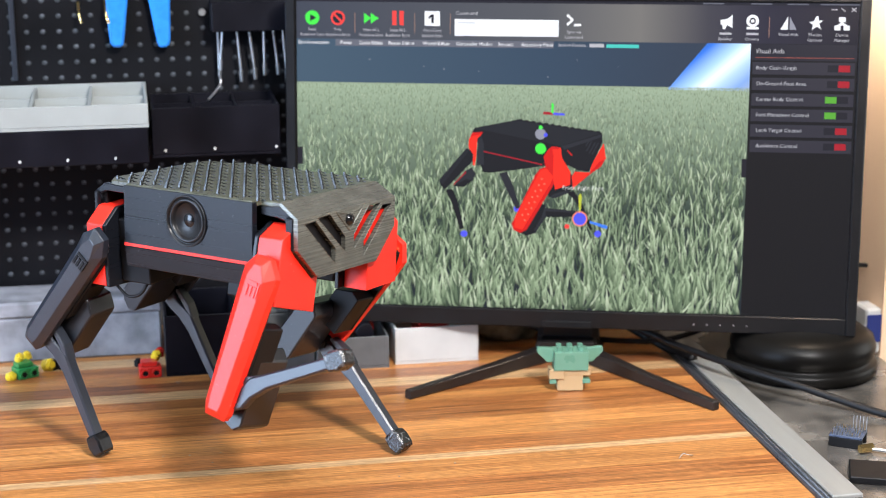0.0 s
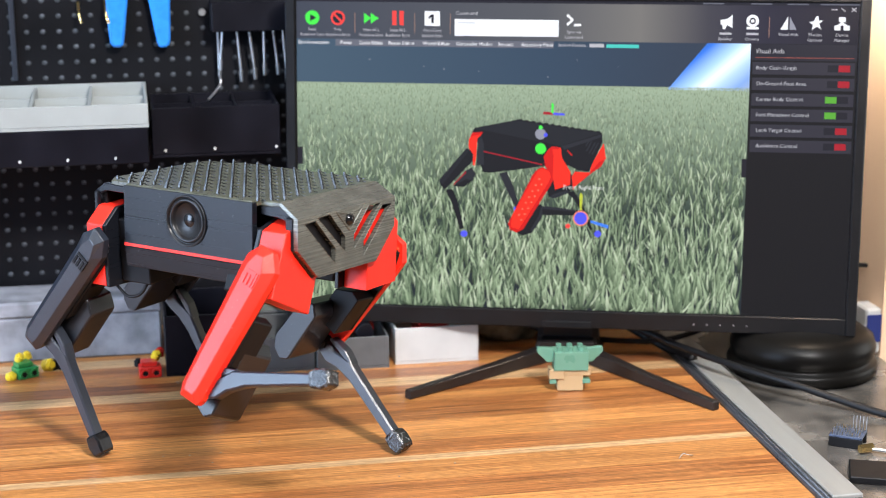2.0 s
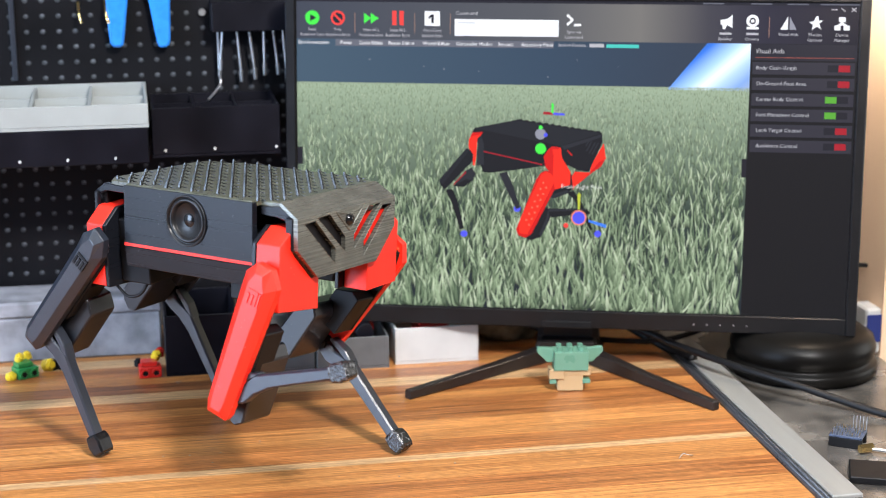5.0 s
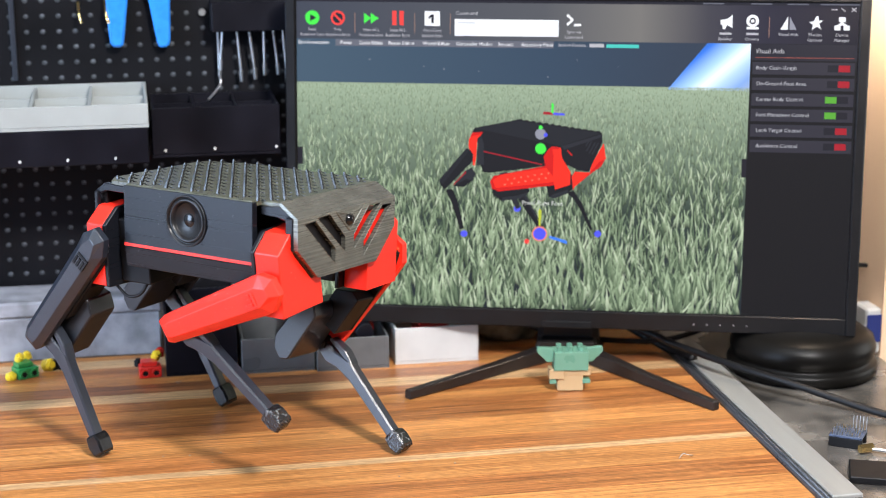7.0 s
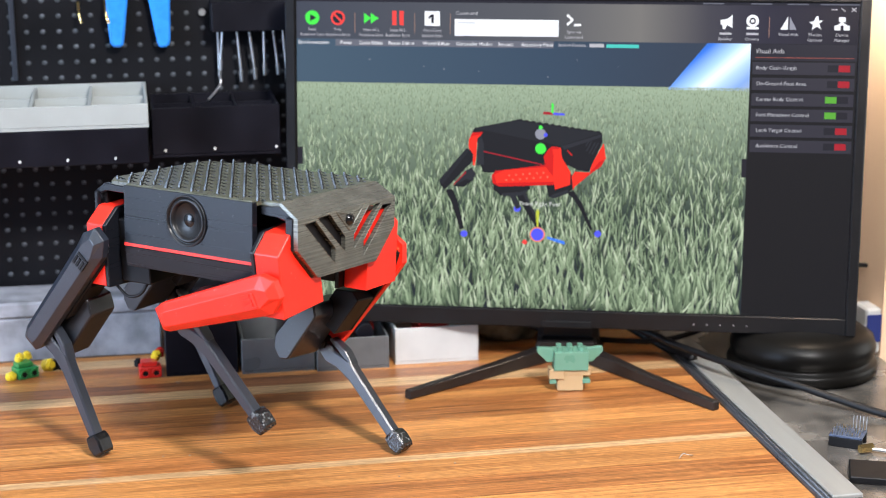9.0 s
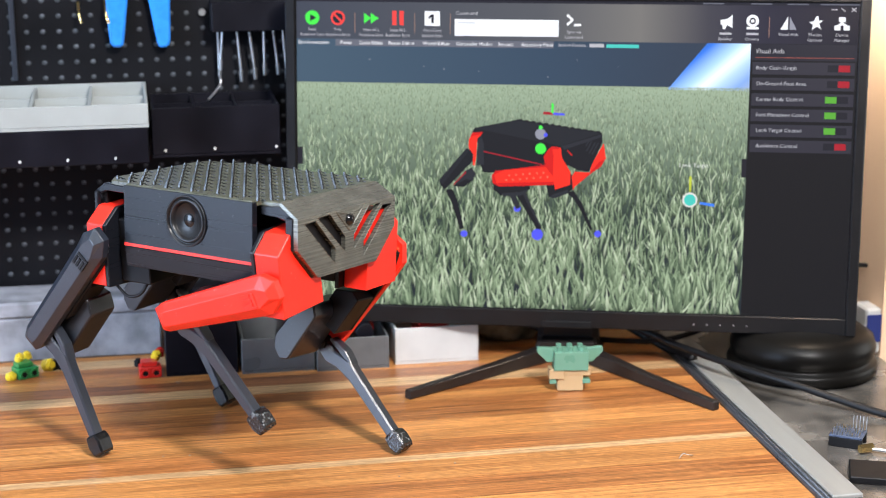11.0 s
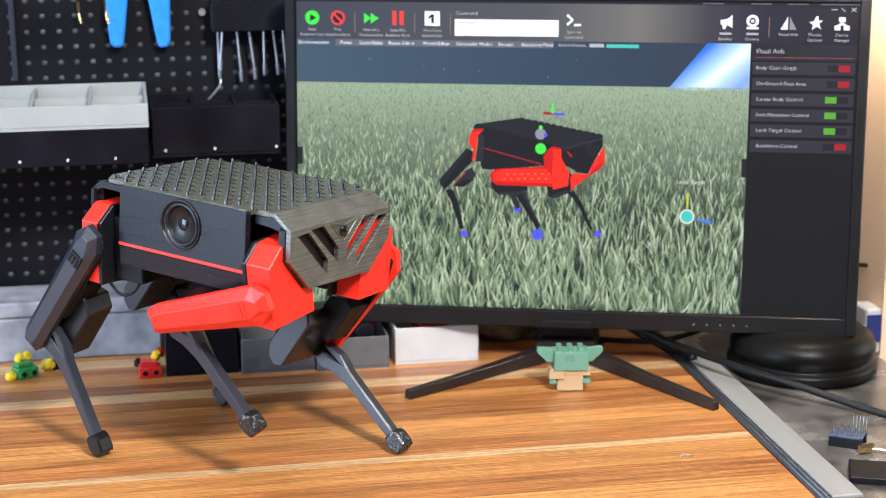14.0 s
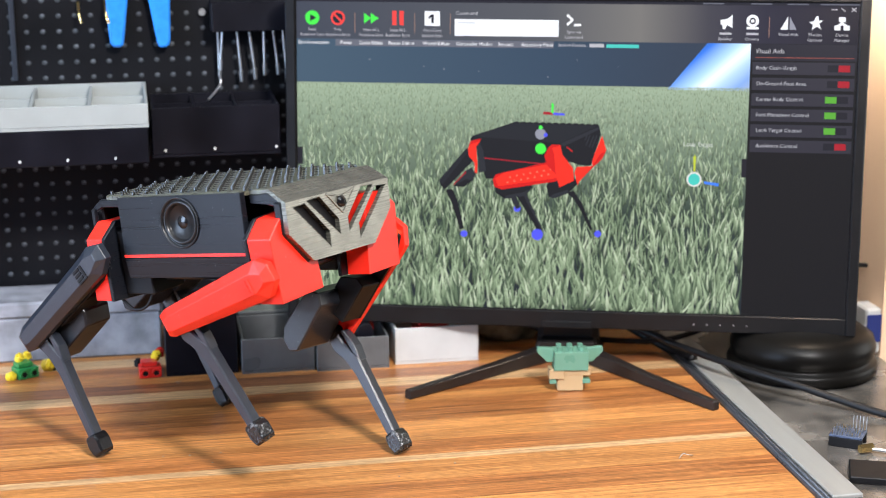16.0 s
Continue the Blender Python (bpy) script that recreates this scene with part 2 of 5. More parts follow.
def prism(points, a, b, axis="y", bevel=0.0, into=None, m=None):
    """A flat outline drawn out from a to b along one axis: y takes (x, z), x takes (y, z), z takes (x, y)."""
    bm = bmesh.new()
    put = {"y": lambda p, d: (p[0], d, p[1]), "x": lambda p, d: (d, p[0], p[1]), "z": lambda p, d: (p[0], p[1], d)}[axis]
    low = [bm.verts.new(put(p, a)) for p in points]
    high = [bm.verts.new(put(p, b)) for p in points]
    n = len(points)
    bm.faces.new(low)
    bm.faces.new(high)
    for i in range(n):
        bm.faces.new((low[i], low[(i + 1) % n], high[(i + 1) % n], high[i]))
    bmesh.ops.recalc_face_normals(bm, faces=bm.faces)
    bevelled(bm, bevel)
    if m is not None:
        bm.transform(m)
    return joined(into, bm)


def rod(p, q, r0, r1=None, sides=12, into=None, bevel=0.0):
    p, q = Vector(p), Vector(q)
    bm = bmesh.new()
    d = q - p
    bmesh.ops.create_cone(bm, cap_ends=True, segments=sides, radius1=r0, radius2=r0 if r1 is None else r1, depth=d.length,
                          matrix=Matrix.Translation((p + q) / 2) @ d.to_track_quat("Z", "Y").to_matrix().to_4x4())
    bevelled(bm, bevel)
    return joined(into, bm)


def lathe(profile, sides=32, into=None, m=None):
    """Rings of (radius, height) turned about z."""
    bm = bmesh.new()
    rings = []
    for r, z in profile:
        rings.append([bm.verts.new((r * math.cos(2 * math.pi * i / sides), r * math.sin(2 * math.pi * i / sides), z)) for i in range(sides)])
    for a, b in zip(rings, rings[1:]):
        for i in range(sides):
            bm.faces.new((a[i], a[(i + 1) % sides], b[(i + 1) % sides], b[i]))
    bm.faces.new(rings[0])
    bm.faces.new(rings[-1])
    if m is not None:
        bm.transform(m)
    return joined(into, bm)


def tube(points, r, into=None, sides=8):
    """A round cable along a smooth run of points."""
    pts = [Vector(p) for p in points]
    fine = []
    for i in range(len(pts) - 1):
        p0, p1, p2, p3 = pts[max(i - 1, 0)], pts[i], pts[i + 1], pts[min(i + 2, len(pts) - 1)]
        for k in range(8):
            t = k / 8
            fine.append(0.5 * (2 * p1 + (p2 - p0) * t + (2 * p0 - 5 * p1 + 4 * p2 - p3) * t * t + (3 * p1 - p0 - 3 * p2 + p3) * t ** 3))
    fine.append(pts[-1])
    bm = bmesh.new()
    rings = []
    for i, p in enumerate(fine):
        d = (fine[min(i + 1, len(fine) - 1)] - fine[max(i - 1, 0)]).normalized()
        side = d.cross(Vector((0.02, 0.03, 1))).normalized()
        up = side.cross(d)
        rings.append([bm.verts.new(p + r * (math.cos(2 * math.pi * k / sides) * side + math.sin(2 * math.pi * k / sides) * up)) for k in range(sides)])
    for a, b in zip(rings, rings[1:]):
        for k in range(sides):
            bm.faces.new((a[k], a[(k + 1) % sides], b[(k + 1) % sides], b[k]))
    bm.faces.new(rings[0])
    bm.faces.new(rings[-1])
    return joined(into, bm)


def smooth(ob):
    for f in ob.data.polygons:
        f.use_smooth = True
    return ob


# ---- the room ----
def setting(name, bm, material, label):
    return tagged(part(name, bm, material), label, "room", kind="structure")


setting("floor", box(-3, 3, -2.5, 2.0, -0.85, -0.75), ROOM, "plain floor of the room under the workbench")
setting("ceiling", box(-3, 3, -2.5, 2.0, 2.0, 2.1), ROOM, "plain pale ceiling above the workbench")
setting("wall_north", box(-3, 3, 1.74, 1.84, -0.75, 2.0), ROOM, "cream wall behind the black pegboard")
setting("wall_south", box(-3, 3, -2.6, -2.5, -0.75, 2.0), ROOM, "plain cream wall behind the viewer")
setting("wall_west", box(-3.1, -3, -2.5, 1.74, -0.75, 2.0), ROOM, "plain cream wall beside the workbench")
setting("wall_far_east", box(3, 3.1, -2.5, 2.0, -0.75, 2.0), ROOM, "plain cream wall far across the room")
setting("wall_east", box(0.725, 0.82, 1.50, 1.74, -0.75, 2.0), WALLM, "peach painted wall at the end of the bench")


# ---- workbench ----
bench = tagged(thing("workbench"), "wooden workbench top of oiled striped laminate staves", "table")
part("underframe", box(-1.0, 0.515, 0.75, 1.72, -0.06, -0.031, 0.002), OAK, bench)
for bx in (-0.9, 0.42):
    for by in (0.85, 1.62):
        part("leg", box(bx, bx + 0.06, by, by + 0.06, -0.75, -0.06, 0.003), OAK, bench)
slab = tagged(part("side_bench", box(0.5525, 0.72, 0.75, 1.735, -0.04, -0.001, 0.001), SLAB), "worn grey metal bench top beside the wooden one", "table")
part("leg", box(0.60, 0.68, 1.0, 1.1, -0.75, -0.04, 0.003), SLAB, slab)
edge = tagged(thing("edge_strip"), "aluminium angle strip along the end of the wooden top", "trim", kind="structure")
part("groove", box(0.5165, 0.5255, 1.152, 1.66, -0.02, 0.0030, 0.0012), GROOVE, edge, "dark blue-grey gasket of the strip")
for gx, r in ((0.5186, 0.0010), (0.5228, 0.0012)):
    smooth(part("bead", rod((gx, 1.153, 0.0030), (gx, 1.659, 0.0030), r, sides=10), GROOVE, edge, "rounded bead of the dark gasket"))
part("rail", box(0.5260, 0.552, 1.155, 1.66, -0.02, 0.0045, 0.001), ALU, edge, "brushed aluminium flat")
part("rail_end", box(0.5260, 0.552, 0.75, 1.1545, -0.02, 0.0020, 0.001), SLAB, edge, "bare end of the strip")

# ---- quadruped robot ----
L1, L2 = 0.1031, 0.1090
HIP_X = {"F": 0.0962, "R": -0.0765}
HIP_Z = {"F": -0.0125, "R": -0.0010}
AXIS_Y, COVER_Y, SHIN_Y = 0.046, 0.087, 0.080
HOME = ((0.0806, 1.3579, 0.1853), (-42.72, -0.36, -3.01))
# seconds, place, and yaw, pitch, roll of the body
BODY = [(0.0, *HOME), (4.2, *HOME), (6.3, *HOME), (9.2, *HOME), (11.5, *HOME),
        (12.0, (0.0825, 1.3572, 0.1848), (-42.26, -2.98, -2.82)), (12.5, (0.0812, 1.3610, 0.1834), (-44.76, -7.69, -1.9)),
        (13.0, (0.0807, 1.3597, 0.1842), (-43.01, -7.94, -2.0)), (13.5, (0.0765, 1.3598, 0.1825), (-44.53, -1.73, -2.2)),
        (14.0, (0.0761, 1.3596, 0.1828), (-43.82, 2.72, -2.75)), (14.5, (0.0761, 1.3610, 0.1825), (-43.9, 4.92, -2.76)),
        (15.0, (0.0804, 1.3581, 0.1840), (-41.82, 0.80, -3.32)), (15.5, (0.0818, 1.3599, 0.1847), (-43.62, -7.83, -2.19)),
        (16.0, (0.0805, 1.3574, 0.1840), (-44.2, -8.69, -1.69))]
# seconds and outward swing, thigh and shin angles of the front right leg
STEP = [(0, 11.9, 13.0, 116.3), (1.0, 11.9, 13.0, 116.3), (1.25, 16.9, 17.3, 107.9), (1.5, 21.9, 21.1, 100.2), (1.75, 22.3, 21.4, 99.7), (2.0, 20.6, 19.6, 102.9),
        (2.5, 9.3, 8.3, 120.0), (3.0, 6.4, 6.2, 121.9), (3.5, 6.2, 6.0, 122.1), (4.2, 6.2, 6.0, 122.1), (6.3, -5.7, 56.9, 66.6), (6.5, -6.6, 59.6, 62.5),
        (7.0, -8.2, 65.9, 53.2), (7.5, -9.2, 71.4, 42.6), (9.2, -9.2, 71.4, 42.6), (11.5, -9.2, 71.4, 42.6), (12, -8.3, 70.9, 38.2), (12.5, -7.0, 70.8, 31.4),
        (13, -6.6, 70.3, 32.2), (13.5, -9.5, 71.5, 38.7), (14, -10.2, 71.5, 45.4), (14.5, -11.7, 70.5, 47.3), (15, -9.9, 70.8, 42.1), (15.5, -6.5, 70.3, 31.5),
        (16, -6.9, 70.6, 30.6)]
FEET = {"RR": Vector((-0.0393, 1.3647, 0.0105)), "RL": Vector((0.0716, 1.4693, 0.0105)), "FL": Vector((0.2087, 1.3226, 0.0105))}


def body_pose(place, turn):
    return Matrix.Translation(place) @ Matrix.Rotation(radians(turn[0]), 4, "Z") @ Matrix.Rotation(radians(turn[1]), 4, "Y") @ Matrix.Rotation(radians(turn[2]), 4, "X")


def leg_poses(leg, swing, thigh, shin):
    """Poses of hip, thigh and shin in the body's space, from angles in radians."""
    s = -1 if leg[1] == "R" else 1
    hip = Matrix.Translation((HIP_X[leg[0]], s * AXIS_Y, 0)) @ Matrix.Rotation(s * swing, 4, "X")
    knee = (-L1 * math.sin(thigh), 0, HIP_Z[leg[0]] - L1 * math.cos(thigh))
    return (hip, hip @ Matrix.Translation((0, s * (COVER_Y - AXIS_Y), HIP_Z[leg[0]])) @ Matrix.Rotation(thigh, 4, "Y"),
            hip @ Matrix.Translation((knee[0], s * (SHIN_Y - AXIS_Y), knee[2])) @ Matrix.Rotation(-shin, 4, "Y"))


def reach(leg, foot):
    """Angles that bring the foot to a place in the body's space."""
    s = -1 if leg[1] == "R" else 1
    out, r = s * foot.y - AXIS_Y, SHIN_Y - AXIS_Y
    low = -math.sqrt(out ** 2 + foot.z ** 2 - r ** 2)
    swing = math.atan2(foot.z, out) - math.atan2(low, r)
    vx, vz = foot.x - HIP_X[leg[0]], low - HIP_Z[leg[0]]
    d = min(math.hypot(vx, vz), 0.999 * (L1 + L2))
    thigh = math.atan2(-vx, -vz) + math.acos((L1 ** 2 + d ** 2 - L2 ** 2) / (2 * L1 * d))
    kx, kz = -L1 * math.sin(thigh), -L1 * math.cos(thigh)
    return swing, thigh, math.atan2(vx - kx, -(vz - kz))


def flat_with_holes(outline, holes, x_front, x_back, into):
    """A plate in the y-z plane with openings right through, from edge loops filled as one face."""
    bm = bmesh.new()
    loops = []
    edges = []
    for pts in [outline] + holes:
        v = [bm.verts.new((x_front, p[0], p[1])) for p in pts]
        loops.append(v)
        edges += [bm.edges.new((v[i], v[(i + 1) % len(v)])) for i in range(len(v))]
    bmesh.ops.triangle_fill(bm, use_beauty=True, use_dissolve=False, edges=edges)
    faces = list(bm.faces)
    out = bmesh.ops.extrude_face_region(bm, geom=faces)
    bmesh.ops.translate(bm, vec=(x_back - x_front, 0, 0), verts=[e for e in out["geom"] if isinstance(e, bmesh.types.BMVert)])
    return joined(into, bm)


robot = tagged(thing("robot_dog", body_pose(*HOME)), "black and red 3D-printed four-legged robot standing on the wooden bench", "robot")
MID = 0.0093
W = 0.0731
# chassis
core = prism([(-0.066, -0.018), (0.084, -0.018), (0.084, 0.043), (-0.066, 0.043)], -0.040, 0.040, "y", 0.002)
part("chassis", core, MATT, robot)
part("belly_plate", box(-0.060, 0.079, -0.050, 0.050, -0.024, -0.0182, 0.002), BLACK, robot)
for s in (-1, 1):
    # side panel: upright flank, then a lower skirt that leans inward
    hole = [(MID + 0.0194 * math.cos(q * math.pi / 24), 0.0262 + 0.0194 * math.sin(q * math.pi / 24)) for q in range(48)]
    bm = bevelled(flat_with_holes([(-0.0563, -0.0015), (0.0747, -0.0015), (0.0747, 0.0480), (-0.0563, 0.0480)], [hole], s * W, s * (W - 0.006), None), 0.0006)
    bm.transform(Matrix(((0, 1, 0, 0), (1, 0, 0, 0), (0, 0, 1, 0), (0, 0, 0, 1))))
    prism([(s * W, -0.0015), (s * (W - 0.0025), -0.0185), (s * (W - 0.008), -0.0185), (s * (W - 0.006), -0.0015)], -0.0563, 0.0747, "x", 0.0005, bm)
    panel = part("side_panel", bm, BLACK, robot)
    part("stripe", box(-0.0560, 0.0744, s * (W + 0.0004), s * (W - 0.003), -0.0012, 0.0012), RED, panel, "thin red stripe along the flank")
    face = Matrix.Translation((MID, s * W, 0.0262)) @ Matrix.Rotation(radians(-90 * s), 4, "X")
    ring = part("speaker", lathe([(0.0194, -0.0030), (0.0196, -0.0002), (0.0204, 0.0009), (0.0204, 0.0014), (0.0193, 0.0014), (0.0187, 0.0004), (0.0184, -0.0012), (0.0179, -0.0004), (0.0170, 0.0006),
                                  (0.0160, 0.0009), (0.0150, 0.0003), (0.0143, -0.0012), (0.0138, -0.0030), (0.0120, -0.0050), (0.0098, -0.0078), (0.0088, -0.0092)], 48, m=face), CONE, panel, "round black loudspeaker set in the flank")
    smooth(ring)
    smooth(part("dust_cap", lathe([(0.0092, -0.0090), (0.0086, -0.0066), (0.0072, -0.0044), (0.0052, -0.0028), (0.0028, -0.0019), (0.0003, -0.0016)], 40, m=face), GLOSS, ring, "glossy black dust cap"))
# top plate with rows of studs
TOPX0, TOPX1, TOPZ, TOPY = -0.0855, 0.0946, 0.0488, 0.0640
top = part("top_plate", prism([(TOPX0, TOPY - 0.012), (TOPX0 + 0.008, TOPY), (-0.057, TOPY), (-0.055, W - 0.0005), (0.0735, W - 0.0005), (0.0755, TOPY), (TOPX1, TOPY),
                               (TOPX1, -TOPY), (0.0755, -TOPY), (0.0735, -W + 0.0005), (-0.055, -W + 0.0005), (-0.057, -TOPY), (TOPX0 + 0.008, -TOPY), (TOPX0, -TOPY + 0.012)],
                              TOPZ - 0.0045, TOPZ, "z", 0.0008), MESHTOP, robot)
vs, fs = [], []


def stud(cx, cy, z, h, lx, ly):
    n = len(vs)
    for dz, k in ((0, 1.0), (h, 0.72)):
        vs.extend([(cx - lx * k, cy - ly * k, z + dz), (cx + lx * k, cy - ly * k, z + dz), (cx + lx * k, cy + ly * k, z + dz), (cx - lx * k, cy + ly * k, z + dz)])
    fs.append((n + 4, n + 5, n + 6, n + 7))
    fs.extend([(n + i, n + (i + 1) % 4, n + 4 + (i + 1) % 4, n + 4 + i) for i in range(4)])


for i in range(-30, 31):
    for j in range(-30, 31):
        cx, cy = MID + 0.0097 * i + 0.0074 * j, -0.0123 * i + 0.0072 * j
        wide = TOPY - 0.003 if (cx < -0.058 or cx > 0.076) else W - 0.003
        if TOPX0 + 0.003 < cx < TOPX1 - 0.003 and abs(cy) < wide:
            stud(cx, cy, TOPZ - 0.0002, 0.0034, 0.0011, 0.0011)
            stud(cx + 0.0030, cy + 0.0030, TOPZ - 0.0002, 0.0009, 0.0022, 0.0004)
            stud(cx - 0.0026, cy + 0.0060, TOPZ - 0.0002, 0.0007, 0.0004, 0.0022)
me = bpy.data.meshes.new("studs")
me.from_pydata(vs, [], fs)
me.materials.append(NUB)
grip = new("studs", me)
grip.parent = top
tagged(grip, "rows of small square studs", kind="stuff")

# front mask: a sloped brow, then a flat shield with slots cut through
HX, HZ, HW, FX, FZ, FW, BZ, BW = 0.0949, 0.0488, 0.0640, 0.1123, 0.0378, 0.0660, -0.0115, 0.0395
MIDY, MIDZ = 0.0657, 0.0135
FACE_Y = 0.0022


def shield_outline(grow=0.0):
    return [(-FW - grow, FZ), (-MIDY - grow, MIDZ), (-BW - grow * 0.5, BZ - grow), (BW + grow * 0.5, BZ - grow), (MIDY + grow, MIDZ), (FW + grow, FZ)]


def slanted(side, head_out, head_in, z_head, foot, z_up, z_low):
    """A slot leaning inward: flat at the head, cut upright at the inner foot."""
    return [(FACE_Y + side * a, b) for a, b in ((head_out, z_head - 0.0008), (head_in, z_head), (foot, z_up), (foot, z_low))][::side]


holes = []
for s in (-1, 1):
    holes.append(slanted(s, 0.0600, 0.0455, 0.0338, 0.0190, 0.0080, -0.0046))
    holes.append(slanted(s, 0.0430, 0.0268, 0.0362, 0.0058, 0.0153, 0.0031))
bm = bmesh.new()
flat_with_holes(shield_outline(), holes, FX, FX - 0.0042, bm)
mask = part("front_mask", bm, MASK, robot, "grey-bronze face shield with slanted slots")
bm = bmesh.new()
v = [bm.verts.new(p) for p in ((HX, -HW, HZ), (HX, HW, HZ), (FX, FW, FZ), (FX, -FW, FZ))]
bm.faces.new(v)
out = bmesh.ops.extrude_face_region(bm, geom=list(bm.faces))
bmesh.ops.translate(bm, vec=(-0.002, 0, -0.0022), verts=[e for e in out["geom"] if isinstance(e, bmesh.types.BMVert)])
part("brow", bm, MASK, mask)
# raised hairline frames round the eye and the slots
bm = bmesh.new()
for a, b in (((-0.0185, 0.0366), (0, 0.0325)), ((0.0185, 0.0366), (0, 0.0325)), ((-0.0185, 0.0366), (0, 0.0195)), ((0.0185, 0.0366), (0, 0.0195))):
    rod((FX + 0.0002, FACE_Y + a[0], a[1]), (FX + 0.0002, FACE_Y + b[0], b[1]), 0.0008, sides=6, into=bm)
part("eye_frame", bm, MASK, mask)
for loop in holes:
    bm = bmesh.new()
    for a, b in zip(loop, loop[1:] + loop[:1]):
        rod((FX - 0.0001, *a), (FX - 0.0001, *b), 0.0003, sides=5, into=bm)
    part("slot_edge", bm, MASK, mask)
part("face_backing", prism([(-0.056, 0.030), (-0.040, 0.036), (0.012, 0.036), (0.012, 0.004), (-0.010, -0.006), (-0.030, 0.002)], FX - 0.0058, FX - 0.0046, "x", 0.0002), MATT, mask)
smooth(part("eye", lathe([(0.0050, -0.001), (0.0048, 0.0012), (0.0034, 0.0030), (0.0003, 0.0038)], 20, m=Matrix.Translation((FX, FACE_Y - 0.001, 0.0285)) @ Matrix.Rotation(radians(90), 4, "Y")),
            GLOSS, mask, "small black camera lens"))
# thick black rim behind the shield and matching rear hood
for sgn in (1, -1):
    for s in (-1, 1):
        bm = bmesh.new()
        x0, x1 = (FX - 0.011, FX - 0.0043) if sgn > 0 else (TOPX0 - 0.0085, TOPX0 - 0.0045)
        prism([(s * (FW + 0.001), FZ), (s * (MIDY + 0.001), MIDZ), (s * (BW + 0.001), BZ - 0.001), (s * (BW - 0.003), BZ + 0.002), (s * (MIDY - 0.003), MIDZ + 0.001),
               (s * (FW - 0.003), FZ - 0.001), (s * (FW - 0.002), FZ + 0.0012)], x0, x1, "x", 0.0006, bm)
        if sgn > 0:
            arm = [(0.0760, TOPZ - 0.0048), (TOPX1 - 0.001, TOPZ - 0.0030), (FX - 0.0060, FZ + 0.0010), (FX - 0.0060, FZ - 0.004), (TOPX1 - 0.003, TOPZ - 0.012), (0.0760, TOPZ - 0.011)]
        else:
            arm = [(-0.0575, TOPZ - 0.0048), (TOPX0 + 0.001, TOPZ - 0.0030), (TOPX0 - 0.0085, FZ + 0.001), (TOPX0 - 0.0085, FZ - 0.003), (TOPX0 - 0.0055, FZ - 0.002), (TOPX0 + 0.002, TOPZ - 0.0095), (-0.0575, TOPZ - 0.0100)]
        prism(arm, s * (HW - 0.0035), s * (HW + 0.0005), "y", 0.0006, bm)
        part("hood_rim", bm, BLACK, robot)
part("rear_plate", prism([(-0.060, 0.040), (-0.060, 0.012), (-0.034, -0.012), (0.034, -0.012), (0.060, 0.012), (0.060, 0.040)], TOPX0 - 0.004, TOPX0 - 0.001, "x", 0.0005), MATT, robot)

LEG_PARTS = {}


